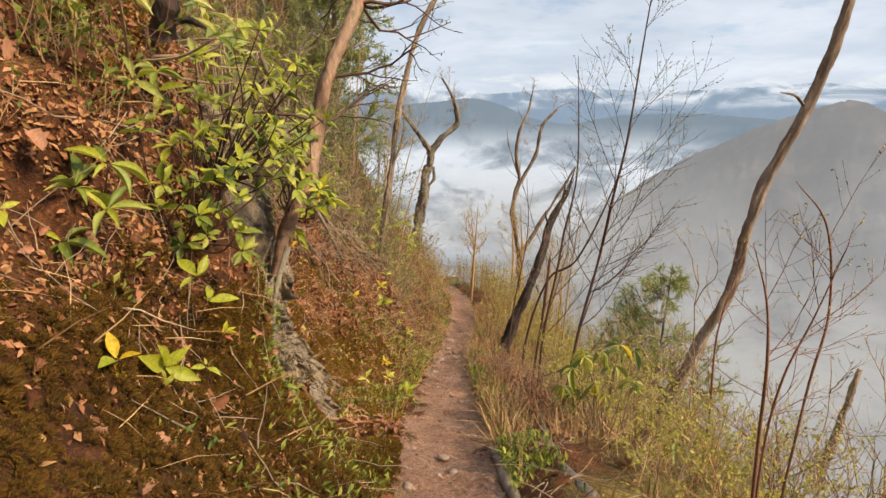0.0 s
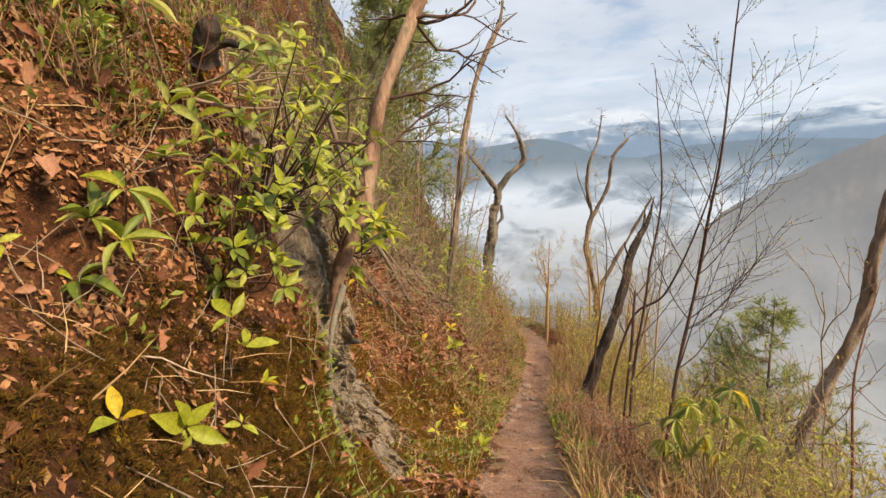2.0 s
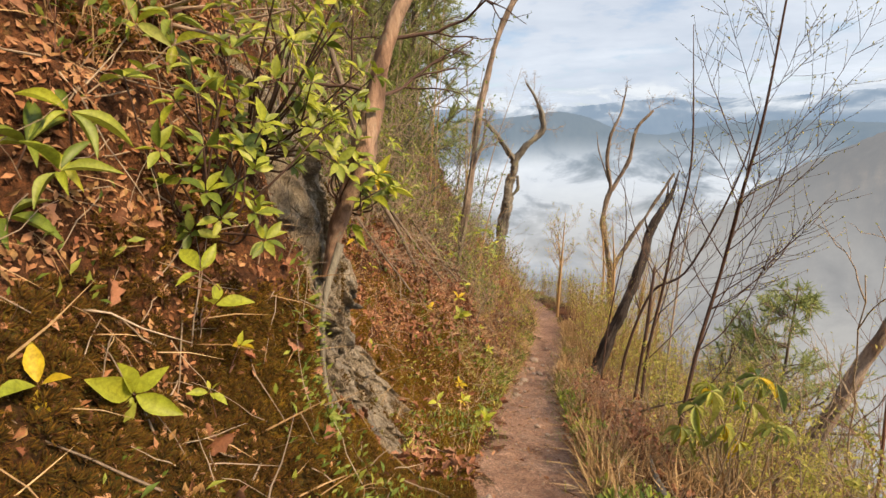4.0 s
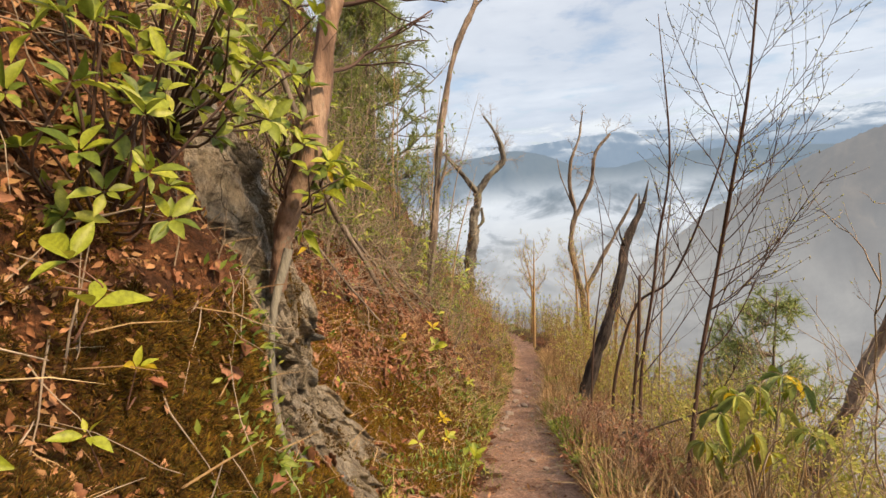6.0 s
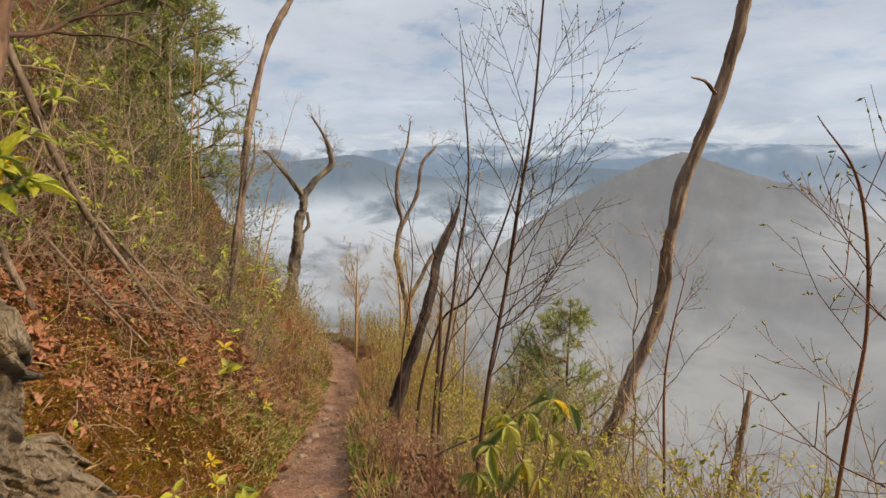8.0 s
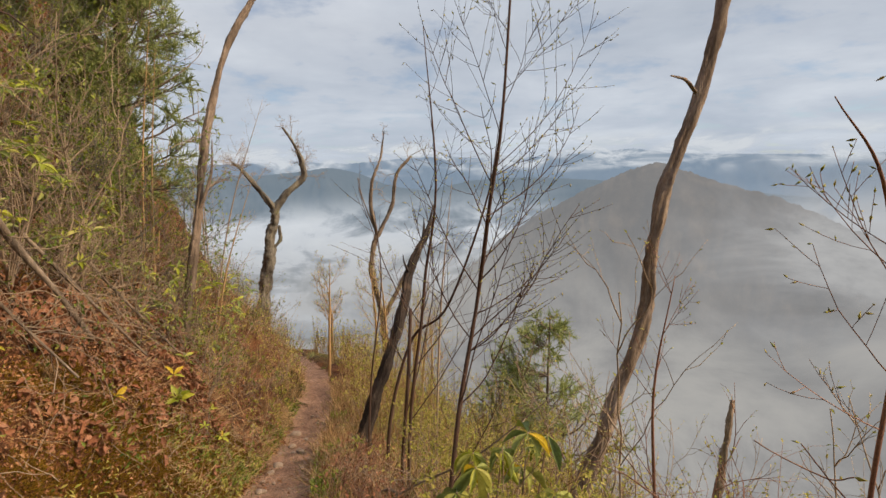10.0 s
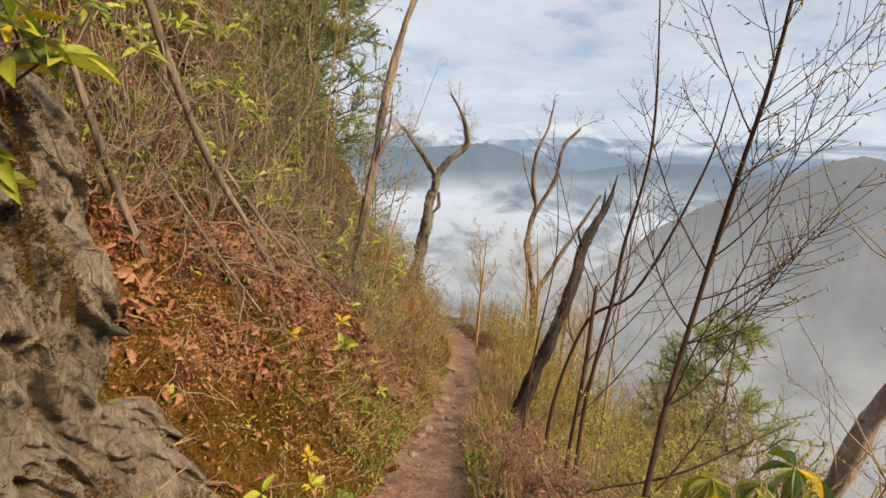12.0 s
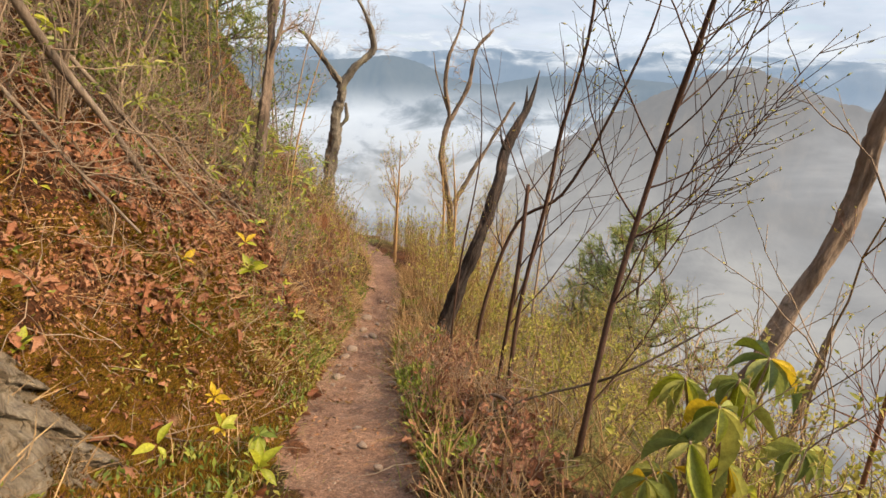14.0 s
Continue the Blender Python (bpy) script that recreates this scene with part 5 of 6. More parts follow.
# laurels higher on the bank
for k, (x, y, z, n) in enumerate([(-2.4, 8.8, 0.9, 14), (-2.1, 9.2, 0.2, 12), (-2.9, 9.6, 1.6, 14), (-2.9, 7.6, 1.2, 10), (-2.6, 6.6, 0.6, 8), (-1.7, 10.2, -0.9, 12), (-1.6, 12.5, -0.9, 10), (-3.2, 8.4, 2.2, 14), (-2.3, 4.6, 2.0, 10), (-1.75, 3.2, 1.75, 12), (-2.1, 2.6, 1.9, 12), (-1.2, 10.8, -1.4, 12), (-1.0, 12.4, -1.7, 12), (-2.6, 10.6, 0.6, 14), (-3.6, 9.6, 2.8, 14), (-1.9, 14, -0.8, 12), (-1.4, 15.5, -1.6, 12), (-3.0, 12.2, 1.3, 14), (-2.3, 5.9, 1.3, 12), (-2.6, 6.4, 1.6, 12), (-2.5, 7.2, 1.6, 12), (-2.2, 8.0, 0.6, 10), (-2.2, 5.5, 2.2, 12)]):
    shoots = [(x + r_.normal(0.1, 0.25), y + r_.normal(-0.1, 0.25), z + r_.uniform(-0.45, 0.45)) for _ in range(n)]
    leafy_shrub("laurel", "dull green laurel among dead brush on the bank", (x - 0.15, y + 0.2, ground_z(x - 0.15, y + 0.2) - 0.05), shoots, 0.15, 6, 66, "narrow", ["evergreen", "droop", "pale_leaf"], 170 + k, 0.3, "twig", 0.012, "laurels on the bank")


# ---- dead wood ----
def dead_branch(label, points, radii, seed, bark="grey_bark", twigs=8, length=0.7):
    r = np.random.default_rng(seed)
    t = thing("fallen_branch", points[0], label, "branch", "fallen branches")
    part("stem", trunk_geo(points, radii, 9, 34, 0.16, 10, seed), M[bark], t)
    line = curve(points, 40)
    for _ in range(twigs):
        i = int(r.uniform(3, 37))
        bough("twig", t, "twig", r, line[i], unit(r.normal(0, 0.7, 3) + (0.25, -0.2, -0.35)), length * r.uniform(0.5, 1.2), 0.006, 2, [], kids=3, wig=0.22, up=-0.04, shrink=0.6)


dead_branch("long grey dead branch propped against the bank", [(-1.55, 7.85, -0.85), (-1.72, 7.55, -0.25), (-1.87, 7.3, 0.21), (-1.95, 7.0, 0.75), (-2.0, 6.75, 1.3), (-2.1, 6.5, 2.0)], [0.022, 0.028, 0.032, 0.034, 0.034, 0.025], 201, twigs=24, length=1.0)
dead_branch("short grey dead branch lying on the leaf litter", [(-2.2, 6.75, -0.45), (-2.25, 6.55, 0.05), (-2.2, 6.3, 0.45), (-2.25, 6.2, 0.9)], [0.026, 0.028, 0.026, 0.018], 202, twigs=4, length=0.5)
dead_branch("thin dead branch fallen across the bank", [(-1.3, 8.6, -1.3), (-1.9, 8.2, -0.2), (-2.4, 7.9, 0.7), (-2.8, 7.6, 1.5)], [0.012, 0.018, 0.018, 0.012], 203, twigs=20, length=1.0)
dead_branch("thin dead branch fallen across the bank", [(-1.2, 9.6, -1.6), (-1.8, 9.3, -0.6), (-2.3, 9.0, 0.4), (-2.7, 8.8, 1.4)], [0.012, 0.016, 0.016, 0.01], 204, twigs=20, length=1.0)
dead_branch("thin dead branch fallen across the bank", [(-1.5, 7.3, -1.05), (-2.0, 7.25, -0.3), (-2.6, 7.1, 0.8)], [0.01, 0.014, 0.01], 205, twigs=16, length=0.9)
dead_branch("weathered twisted branch lying along the path's edge", [(0.99, 4.83, ground_z(0.99, 4.83) + 0.12), (0.93, 4.3, ground_z(0.93, 4.3) + 0.05), (0.88, 3.8, ground_z(0.88, 3.8) + 0.04), (0.85, 3.3, ground_z(0.85, 3.3) + 0.05), (0.86, 2.95, ground_z(0.86, 2.95) + 0.06), (0.92, 2.75, ground_z(0.92, 2.75) + 0.05)],
            [0.012, 0.03, 0.038, 0.045, 0.05, 0.045], 206, "dull_bark", twigs=5, length=0.4)
dead_branch("bark-bare stick on the downhill edge", [(0.4, 4.0, ground_z(0.4, 4.0) + 0.0), (0.42, 3.6, ground_z(0.42, 3.6) + 0.03), (0.44, 3.0, ground_z(0.44, 3.0) + 0.04), (0.45, 2.7, ground_z(0.45, 2.7) + 0.04)], [0.03, 0.04, 0.042, 0.04], 207, twigs=0)
dead_branch("grey dead branch in the downhill brush", [(0.95, 6.6, -2.4), (1.3, 6.2, -1.95), (1.75, 5.9, -1.6), (2.3, 5.7, -1.1)], [0.007, 0.01, 0.008, 0.004], 208, twigs=5, length=0.6)
dead_branch("pale dead stick crossing the downhill brush", [(0.9, 7.2, -2.7), (1.15, 6.6, -2.2), (1.3, 6.2, -2.3), (1.5, 5.8, -2.55)], [0.01, 0.014, 0.014, 0.01], 209, twigs=4, length=0.5)


# Black stub added where the bank has a dark hollow; char colour gives its shade.
dead_tree("dark_hollow_stub", "black stub added in place of a dark hollow high on the bank", [
    ([(-1.72, 3.5, 1.84), (-1.66, 3.44, 1.92), (-1.6, 3.4, 1.99), (-1.57, 3.38, 2.03)], [0.05, 0.052, 0.045, 0.02]), ([(-1.62, 3.45, 1.9), (-1.52, 3.45, 1.9), (-1.44, 3.48, 1.86)], [0.03, 0.025, 0.01])], "char", 17, (0, 0))
for k, (x, y, z, size, d) in enumerate([(-2.17, 6.95, -0.82, 0.2, (0.2, -0.2, -1)), (-2.2, 6.6, -0.75, 0.16, (0.6, -0.3, -0.6)), (-1.75, 6.4, -1.0, 0.15, (-0.5, -0.3, -0.3)), (-1.95, 7.6, -0.75, 0.16, (0.7, -0.3, -0.5)),
                                        (-1.38, 2.2, 0.2, 0.16, (-0.6, -0.2, -0.6)), (-1.33, 2.05, 0.18, 0.15, (0.3, -0.3, -1)), (-1.75, 2.3, 1.3, 0.15, (0.5, -0.4, -0.6))]):
    single("dead_leaf", Geo().stamp(*OAK, turns_of(np.array([d]), np.array([(0.7, -0.5, 0.5)]), np.array([size])), [(x, y, z)]), M["litter"],
           "large curled tan dead leaf caught on the bank", "leaf", "dead leaves on the bank")


# ---- brush: shrubs on the downhill side and dead brush on the bank ----
r_ = np.random.default_rng(300)
spots_ = [(1.45 + 0.6 * (k % 6) + r_.uniform(-0.25, 0.25), 3.2 + 0.72 * (k // 6) + r_.uniform(-0.3, 0.3)) for k in range(84)]
for k, (x, y) in enumerate(spots_):
    if x < 1.35:
        continue
    twiggy_shrub("shrub", "fine-twigged shrub with yellow-green opening leaves below the path", (x, y, ground_z(x, y)), r_.uniform(0.75, 1.2) + 0.16 * (x - 1.4) + max(0, y - 8) * 0.1, 5, 320 + k,
                 "straw" if k % 2 else "twig", ("bud", 0.85, (0.02, 0.045), KITE, 3), lean=(0.12, -0.05, 0), group="shrubs below the path", kids=4)
for k in range(118):
    y = (r_.uniform(6.5, 15) if k < 30 else r_.uniform(9, 22)) if k < 64 else r_.uniform(5.6, 11) if k < 96 else r_.uniform(9, 13.5)
    x = float(trail_x(y)) + ((r_.uniform(-3.6, -1.5) if k < 40 else r_.uniform(-2.6, -0.7)) if k < 64 else r_.uniform(-4.2, -2.3))
    twiggy_shrub("brush", "tangle of tan dead stems on the upper bank", (x, y, ground_z(x, y)), r_.uniform(0.8, 1.5), 6, 400 + k, "twig" if k % 3 else "grey_bark",
                 ("small_leaf", 0.35, (0.025, 0.06), KITE, 2), lean=(0.4, -0.15, -0.2), group="dead brush on the bank", spread_=0.75, kids=4, wig=0.24)
for k in range(24):
    y = r_.uniform(8.6, 14.0)
    x = float(trail_x(y)) + r_.uniform(-4.6, -2.3)
    twiggy_shrub("tall_brush", "tall thicket of brown twigs with olive leaves high on the bank", (x, y, ground_z(x, y)), r_.uniform(1.7, 2.9), 5, 620 + k, "twig" if k % 2 else "dull_bark",
                 ("small_leaf", 0.6, (0.035, 0.075), KITE, 2), lean=(0.25, -0.1, 0), group="tall brush on the bank", spread_=0.4, kids=5, wig=0.16)
for k in range(22):
    y, x = r_.uniform(2.3, 4.0), r_.uniform(-2.7, -1.75)
    twiggy_shrub("brush", "thin brown stems with drooping young leaves", (x, y, ground_z(x, y)), r_.uniform(0.5, 0.9), 5, 440 + k, "red_twig" if k % 2 else "straw",
                 ("small_leaf", 0.9, (0.03, 0.062), SLIP, 2), lean=(0.3, -0.2, 0), group="young brush on the bank", spread_=0.4, depth=1, kids=5)


for k in range(26):
    y = r_.uniform(4.6, 9.6)
    x = float(trail_x(y)) + r_.uniform(0.62, 1.25)
    twiggy_shrub("dead_shrub", "low tangle of red-brown dead stems beside the path", (x, y, ground_z(x, y)), r_.uniform(0.3, 0.6), 7, 580 + k, "red_twig" if k % 3 else "twig",
                 ("litter", 0.2, (0.03, 0.06), KITE, 1), lean=(0.2, -0.25, -0.1), group="dead shrubs on the lip", spread_=0.7, kids=4, wig=0.2)
for k in range(26):
    y = r_.uniform(8.6, 15.5)
    x = float(trail_x(y)) + r_.uniform(1.9, 5.6)
    twiggy_shrub("tall_shrub", "tall pale fine-twigged shrub in bud below the path", (x, y, ground_z(x, y)), r_.uniform(1.7, 2.6) + 0.12 * (x - 2), 4, 480 + k, "straw" if k % 3 else "twig",
                 ("bud", 0.8, (0.022, 0.045), KITE, 2), lean=(0.08, 0, 0), group="tall shrubs below the path", spread_=0.22, kids=5)


for k in range(13):
    x, y = r_.uniform(2.3, 4.8), r_.uniform(3.9, 6.6)
    twiggy_shrub("budding_shrub", "tall thin-stemmed shrub with crooked twigs and green buds", (x, y, ground_z(x, y)), r_.uniform(2.0, 3.1), 3, 680 + k, "red_twig" if k % 2 else "twig",
                 ("bud", 0.6, (0.02, 0.045), KITE, 1), lean=(r_.uniform(-0.2, 0.25), 0, 0), group="budding shrubs below the path", spread_=0.25, kids=5, wig=0.16)
for k in range(18):
    y, x = r_.uniform(2.0, 3.3), r_.uniform(-2.2, -1.75)
    twiggy_shrub("brush", "thin brown stems with drooping young leaves", (x, y, ground_z(x, y)), r_.uniform(0.35, 0.6), 4, 540 + k, "red_twig" if k % 2 else "straw",
                 ("small_leaf", 0.6, (0.035, 0.065), SLIP, 1), lean=(0.35, -0.2, 0), group="young brush on the bank", spread_=0.45, depth=1, kids=4)


def thicket():
    """Thin upright canes beyond the snag, too many to count."""
    r = np.random.default_rng(500)
    g, tips = Geo(), []
    for _ in range(850):
        y = r.uniform(10.8, 25)
        x = float(trail_x(y)) + 0.75 + abs(r.normal(0, 1.6))
        z = ground_z(x, y)
        h = r.uniform(0.6, 1.7)
        d = np.array([r.normal(0.05, 0.12), r.normal(0, 0.1), 1.0])
        pts = [np.array([x, y, z - 0.05]) + d * h * f + r.normal(0, 0.02, 3) for f in np.linspace(0, 1, 5)]
        g.tube(pts, np.linspace(0.008, 0.003, 5), 3, cap=False)
        tips += [(p, unit(d)) for p in pts[2:]]
    for _ in range(420):
        y = r.uniform(10.2, 25)
        x = float(trail_x(y)) - 0.5 - abs(r.normal(0, 0.9))
        h = r.uniform(0.4, 1.3)
        d = np.array([r.normal(0.2, 0.2), r.normal(-0.05, 0.15), 1.0])
        pts = [np.array([x, y, ground_z(x, y) - 0.05]) + d * h * f + r.normal(0, 0.03, 3) for f in np.linspace(0, 1, 5)]
        g.tube(pts, np.linspace(0.007, 0.003, 5), 3, cap=False)
        tips += [(p, unit(d)) for p in pts[2:4]]
    single("thicket", g, M["straw"], "thicket of thin pale canes beside the path", "thicket", kind="stuff")
    single("thicket_leaves", dress(tips, r, KITE, 0.9, (0.03, 0.07), 6), M["bud"], "yellow-green young leaves on the cane thicket", "leaves", kind="stuff")


thicket()


# ---- what covers the ground ----
def scatter(n, s_range, y_range, seed, dense=None):
    """Places and normals on the hillside; dense(places, s, y) gives the share kept."""
    r = np.random.default_rng(seed)
    s, y = r.uniform(*s_range, n), r.uniform(*y_range, n)
    if dense is not None:
        keep = r.random(n) < dense(plain_surface(s, y), s, y)
        s, y = s[keep], y[keep]
    p, nrm = surface(s, y)
    return r, p, nrm, s, y


def off_rock(p, s, y):
    return 1.0 - ((y > 4.0) & (y < 5.45) & (s > 6.4) & (s < 9.2))


def litter():
    heaps = lambda p, s, y: off_rock(p, s, y) * np.clip(0.3 + 1.3 * fbm(p * 1.1, 3, 61) + np.interp(y, [2.5, 4, 6, 7, 9], [0.0, -0.05, 0.05, 0.05, -0.1]) + np.interp(s, [6, 8, 8.8, 10.5], [0.1, 0.3, -0.05, -0.25]) - 0.32 * (y < 3.8) - 0.55 * (y < 4.1) * (s > 7.7) - 0.3 * (y > 2.7) * (y < 4.1) * (s > 7.2) - 0.25 * (y > 5.5) * (s > 9), 0.03, 1)
    for n, span, ys, seed, label in ((42000, (5.0, 10.9), (1.3, 11.5), 601, "brown and russet fallen oak leaves on the bank"), (5000, (11.95, 14.2), (2.0, 11), 602, "brown fallen leaves beside the footpath"),
                                     (6000, (3.8, 7.5), (6, 18), 603, "brown fallen leaves high on the bank")):
        r, p, nrm, s, y = scatter(n, span, ys, seed, heaps)
        k = len(p)
        up = unit(nrm + r.normal(0, 0.45, (k, 3)))
        along = np.cross(up, unit(r.normal(size=(k, 3))))
        single("leaf_litter", Geo().stamp(*OAK, turns_of(along, up, 0.03 + 0.085 * r.random(k) ** 1.8), p + nrm * r.uniform(0.0, 0.03, k)[:, None]), M["litter"], label, "leaf litter", kind="stuff")


def duff():
    for n, span, ys, seed, label in ((125000, (5.0, 10.9), (0.8, 12), 605, "crumbled brown leaf duff and bark on the bank"), (45000, (6.0, 10.6), (1.4, 3.9), 609, "dark crumbled leaf duff on the near bank"), (40000, (3.4, 5.4), (2, 16), 607, "crumbled brown leaf duff high on the bank"), (2600, (10.9, 11.95), (1.8, 14), 608, "scattered bark crumbs and leaf bits on the footpath"), (30000, (11.95, 14.6), (1.8, 13), 606, "crumbled brown leaf duff beside the footpath")):
        r, p, nrm, s, y = scatter(n, span, ys, seed, lambda p, s, y: off_rock(p, s, y) * np.clip(0.6 - 0.3 * (y < 3.8) * (s > 8.5) - 0.6 * (y > 2.6) * (y < 4.1) * (s > 7.4) + 0.9 * fbm(p * 1.4, 3, 65) - np.interp(s, [8.4, 9], [0, 0.25]) * (y > 5), 0.1, 1) * np.where((y < 4.1) & (s > 7.8), 0.4, 1))
        k = len(p)
        up = unit(nrm + r.normal(0, 0.5, (k, 3)))
        along = np.cross(up, unit(r.normal(size=(k, 3))))
        single("duff", Geo().stamp(*KITE, turns_of(along, up, 0.015 + 0.04 * r.random(k) ** 1.5), p + nrm * r.uniform(0.0, 0.02, k)[:, None]), M["duff"], label, "leaf litter", kind="stuff")


def moss():
    where = lambda p, s, y: off_rock(p, s, y) * np.clip(fbm(p * 0.9, 3, 21) * 1.5 + np.interp(y, [0, 3.6, 4.5, 6, 8, 11], [1.0, 1.05, 0.6, 1.0, 0.85, 0.4]) - np.interp(s, [6, 7.6, 8.8], [0.6, 0.2, -0.2]), 0, 1)
    r, p, nrm, s, y = scatter(200000, (6.4, 10.85), (2.7, 9.6), 611, where)
    k = len(p)
    up = unit(nrm + r.normal(0, 0.3, (k, 3)) + (0, 0, 0.3))
    along = np.cross(unit(r.normal(size=(k, 3))), up)
    single("moss", Geo().stamp(*SPRIG, turns_of(along, up, r.uniform(0.018, 0.05, k)), p), M["moss"], "golden-brown moss cushions on the damp bank", "moss", kind="stuff")
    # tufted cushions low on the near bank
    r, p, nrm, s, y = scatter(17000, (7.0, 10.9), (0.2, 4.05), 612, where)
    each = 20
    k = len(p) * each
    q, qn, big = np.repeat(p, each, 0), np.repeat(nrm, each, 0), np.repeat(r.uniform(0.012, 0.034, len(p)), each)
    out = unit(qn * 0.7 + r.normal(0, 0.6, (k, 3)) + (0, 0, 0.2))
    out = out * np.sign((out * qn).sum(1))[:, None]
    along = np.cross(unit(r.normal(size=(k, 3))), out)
    single("moss", Geo().stamp(*SPRIG, turns_of(along, out, big * r.uniform(0.7, 1.1, k)), q + out * (big * 0.8)[:, None]), M["dimmed_moss"], "tufted dark golden-brown moss cushions low on the near bank, dim light in their colour", "moss", kind="stuff")


def dry_grass():
    r, p, nrm, s, y = scatter(40000, (4.6, 10.85), (1.5, 24), 621, lambda p, s, y: off_rock(p, s, y) * np.clip(0.45 + fbm(p * 1.3, 3, 71), 0.05, 1) * np.interp(y, [2.4, 3.0, 4.1, 5, 8, 10], [0.3, 0.12, 0.15, 0.8, 1, 1.6]))
    k = len(p)
    d = unit(nrm * r.uniform(0.1, 0.9, (k, 1)) + r.normal(0, 0.5, (k, 3)) + np.array([0.25, -0.1, -0.35]))
    single("dry_grass", Geo().stamp(*BLADE, turns_of(d, unit(nrm + 0.01), r.uniform(0.08, 0.36, k)), p), M["straw"], "dry tan grass and pine straw on the bank", "grass", kind="stuff")
    r, p, nrm, s, y = scatter(19000, (12.0, 15.2), (2.0, 16), 622, lambda p, s, y: np.clip(0.5 + fbm(p * 1.1, 3, 72), 0.05, 1))
    k = len(p)
    d = unit(np.array([0, 0, 0.8]) + r.normal(0, 0.5, (k, 3)))
    single("dry_grass", Geo().stamp(*BLADE, turns_of(d, unit(r.normal(size=(k, 3))), r.uniform(0.12, 0.45, k)), p), M["straw"], "dry tan grass on the downhill edge", "grass", kind="stuff")


def edge_grass():
    edge = lambda p, s, y: np.clip(0.35 + 1.2 * fbm(p * 1.6, 3, 81), 0, 1) * np.clip(1.2 - np.minimum(abs(s - 10.75), abs(s - 12.1)) * 2.2, 0, 1)
    r, p, nrm, s, y = scatter(15000, (10.0, 12.8), (1.2, 20), 631, edge)
    k = len(p)
    d = unit(np.array([0, 0, 0.7]) + nrm * 0.3 + r.normal(0, 0.45, (k, 3)))
    single("edge_grass", Geo().stamp(*BLADE, turns_of(d, unit(r.normal(size=(k, 3))), r.uniform(0.05, 0.16, k)), p), M["small_leaf"], "short green grass along the footpath's edges", "grass", kind="stuff")
    r, p, nrm, s, y = scatter(38000, (7.4, 13.2), (1.8, 14), 632, lambda p, s, y: off_rock(p, s, y) * np.clip(fbm(p * 1.2, 3, 91) * 1.6 + 0.3, 0, 1) * ((s < 10.85) | (s > 12.05)) * np.clip(np.interp(s, [8, 10], [0.15, 1]), 0, 1))
    k = len(p)
    d = unit(nrm + r.normal(0, 0.6, (k, 3)) + (0, 0, 0.3))
    r2, p2, n2, s2, y2 = scatter(9000, (9.0, 10.95), (4.4, 13), 633, lambda p, s, y: np.clip(fbm(p * 2.2, 3, 93) * 2.2 - 0.15, 0, 0.8) * np.interp(s, [9, 10.2], [0.4, 1]))
    k2 = len(p2)
    d2 = unit(n2 * 0.5 + r2.normal(0, 0.6, (k2, 3)) + (0.2, -0.1, 0.5))
    single("herbs", Geo().stamp(*SLIP, turns_of(d2, unit(n2 + r2.normal(0, 0.5, (k2, 3)) + (0, 0, 0.5)), r2.uniform(0.025, 0.06, k2)), p2 + n2 * r2.uniform(0.01, 0.1, k2)[:, None]), M["bud"],
           "leafy yellow-green herbs fringing the foot of the bank", "herbs", kind="stuff")
    single("herbs", Geo().stamp(*SLIP, turns_of(d, unit(nrm + r.normal(0, 0.5, (k, 3)) + (0, 0, 0.5)), r.uniform(0.02, 0.065, k)), p + nrm * r.uniform(0.01, 0.1, k)[:, None]), M["small_leaf"],
           "small green and yellow herbs by the footpath", "herbs", kind="stuff")


def loose_twigs():
    r, p, nrm, s, y = scatter(2000, (5.5, 13.4), (1.9, 12), 641, lambda p, s, y: off_rock(p, s, y) * ((s < 10.8) | (s > 12.0)) * 1.0)
    g = Geo()
    for q, n in zip(p, nrm):
        d = unit(np.cross(n, r.normal(size=3)) + n * r.uniform(-0.05, 0.35))
        length = r.uniform(0.12, 0.55)
        pts = [q + n * 0.015 + d * length * f + r.normal(0, 0.02 * length, 3) for f in np.linspace(0, 1, 5)]
        g.tube(pts, np.linspace(0.0038, 0.0014, 5) * r.uniform(0.5, 1.4), 4)
    single("loose_twigs", g, M["twig"], "broken grey twigs strewn over the litter", "twigs", kind="stuff")


litter()
duff()
moss()
dry_grass()
edge_grass()
loose_twigs()


def grass_tuft(at, size, seed):
    r = np.random.default_rng(seed)
    d = unit(np.array([0.15, -0.1, 0.9]) + r.normal(0, 0.3, (60, 3)))
    single("grass_tuft", Geo().stamp(*BLADE, turns_of(d, unit(r.normal(size=(60, 3))), r.uniform(0.5, 1.0, 60) * size), np.array(at) + r.normal(0, 0.02, (60, 3))), M["straw"], "tuft of dry orange-tan grass on the bank", "grass", "grass tufts")


for k, (x, y) in enumerate([(-1.75, 7.4), (-1.3, 7.9), (-1.1, 6.4), (-1.95, 6.3), (0.75, 5.2), (0.8, 6.6)]):
    grass_tuft((x, y, ground_z(x, y) + 0.02), 0.24 if k == 0 else 0.16, 660 + k)


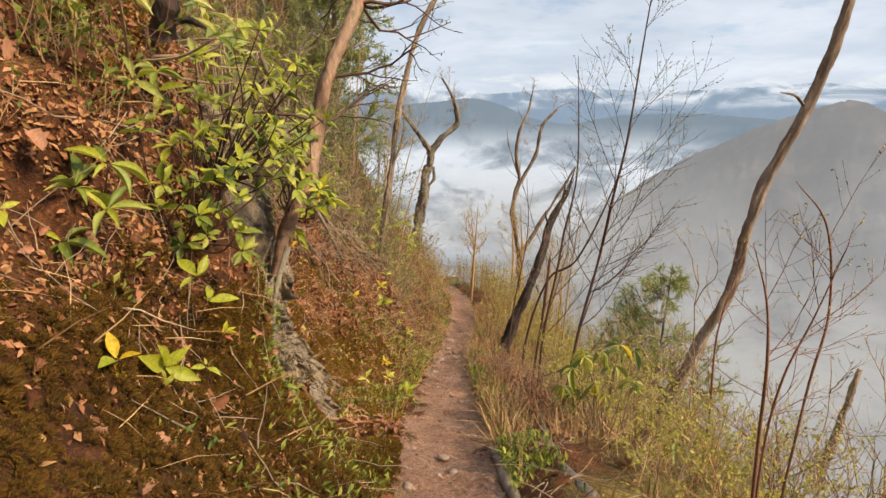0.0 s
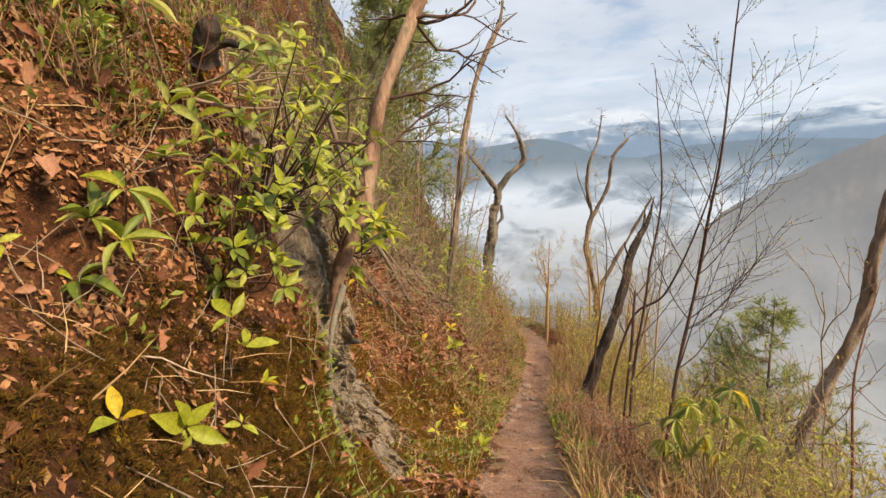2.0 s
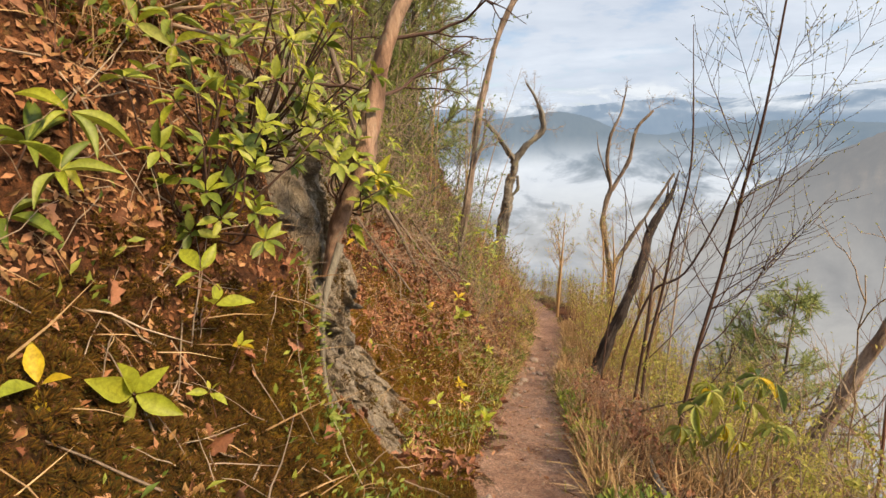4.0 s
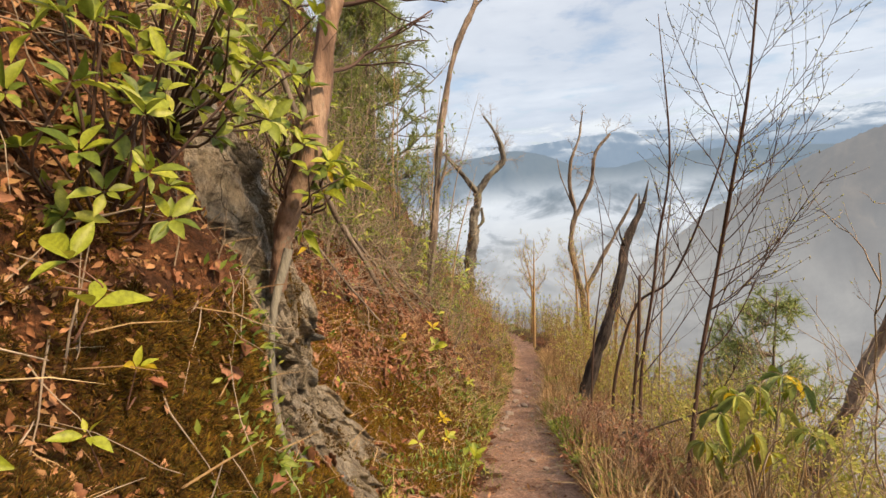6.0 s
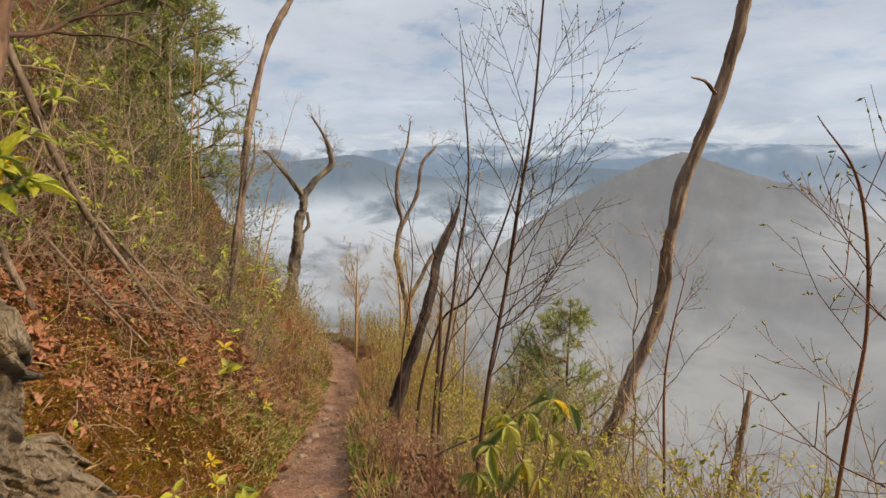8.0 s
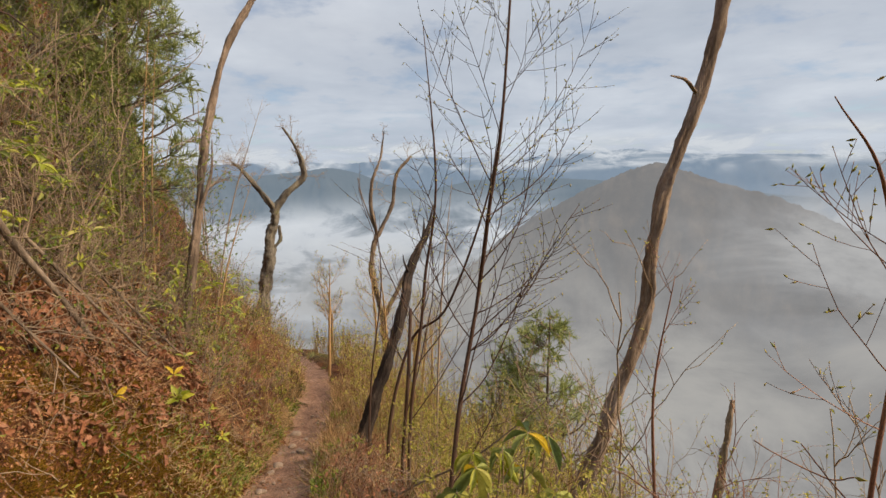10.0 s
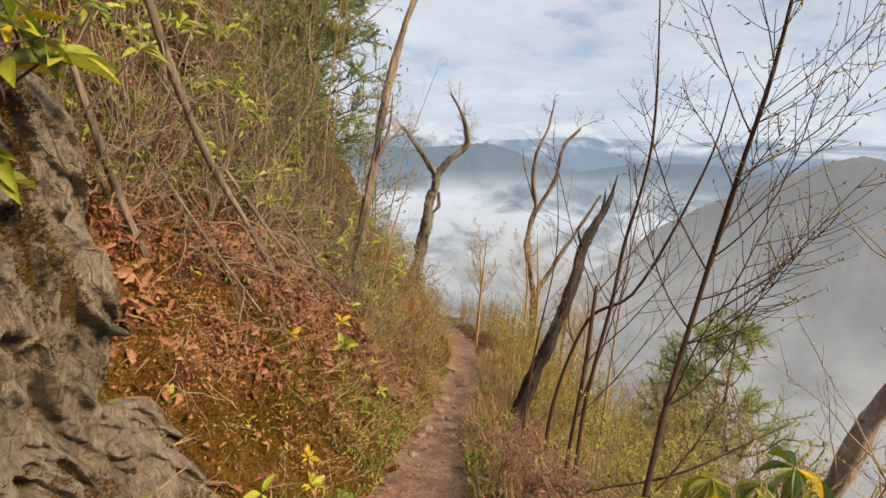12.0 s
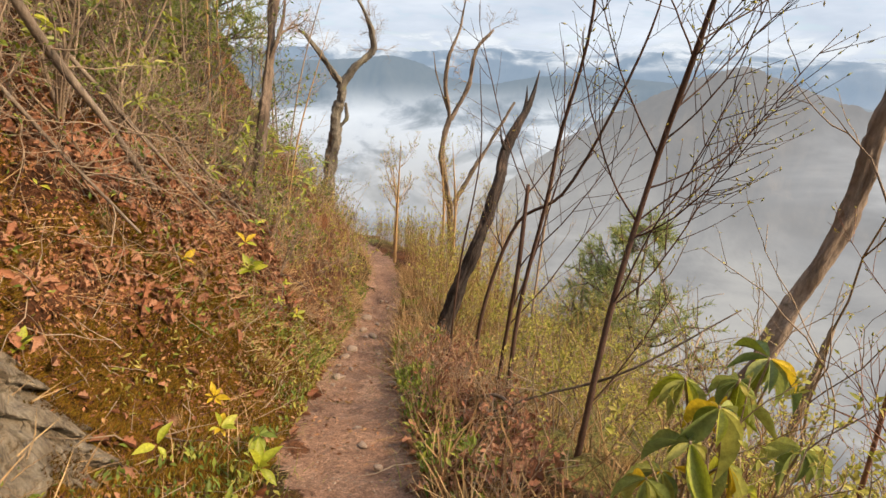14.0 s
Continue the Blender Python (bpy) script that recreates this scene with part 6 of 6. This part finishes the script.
# ---- stones on the footpath ----
def stone(x, y, size, seed):
    r = np.random.default_rng(seed)
    bm = bmesh.new()
    bmesh.ops.create_icosphere(bm, subdivisions=2, radius=1.0)
    v = np.array([q.co[:] for q in bm.verts])
    f = [[q.index for q in face.verts] for face in bm.faces]
    bm.free()
    v = np.sign(v) * np.abs(v) ** 0.8
    v = v * (1 + 0.3 * fbm(v * 1.3 + seed, 3, seed))[:, None] * np.array([1, r.uniform(0.6, 0.9), r.uniform(0.35, 0.6)]) * size
    a = r.uniform(0, 6)
    v = v @ np.array([[math.cos(a), math.sin(a), 0], [-math.sin(a), math.cos(a), 0], [0, 0, 1]])
    return v + np.array([x, y, float(trail_z(y)) + size * 0.12]), f


r_ = np.random.default_rng(700)
for k in range(46):
    y = r_.uniform(2.4, 13.5)
    x = float(trail_x(y)) + r_.uniform(-0.36, 0.42)
    v, f = stone(x, y, r_.uniform(0.018, 0.05), 710 + k)
    single("stone", Geo().add(v, f), M["stone"], "small half-buried stone on the dirt footpath", "stone", "stones on the path")
for k, (x, y, size) in enumerate([(-0.04, 9.6, 0.09), (-0.12, 9.15, 0.07), (0.25, 10.5, 0.08), (0.1, 10.9, 0.07), (-0.16, 8.1, 0.06), (0.15, 11.6, 0.1)]):
    v, f = stone(x, y, size, 780 + k)
    single("stone", Geo().add(v, f), M["stone"], "pale flat stone set in the dirt footpath", "stone", "stones on the path")


def gravel():
    r, p, nrm, s, y = scatter(2600, (10.85, 12.1), (1.5, 14), 651)
    k = len(p)
    base = (np.array([(1, 0, 0), (0, 0.8, 0), (-0.9, 0, 0), (0, -0.7, 0), (0.1, 0.1, 0.6), (0, 0, -0.4)]), np.array([(0, 1, 4), (1, 2, 4), (2, 3, 4), (3, 0, 4), (1, 0, 5), (2, 1, 5), (3, 2, 5), (0, 3, 5)]))
    single("gravel", Geo().stamp(*base, turns_of(np.cross(nrm, unit(r.normal(size=(k, 3)))), nrm, r.uniform(0.004, 0.016, k)), p), M["stone"], "fine grit and crumbs of soil on the footpath", "gravel", kind="stuff", smooth=False)


gravel()
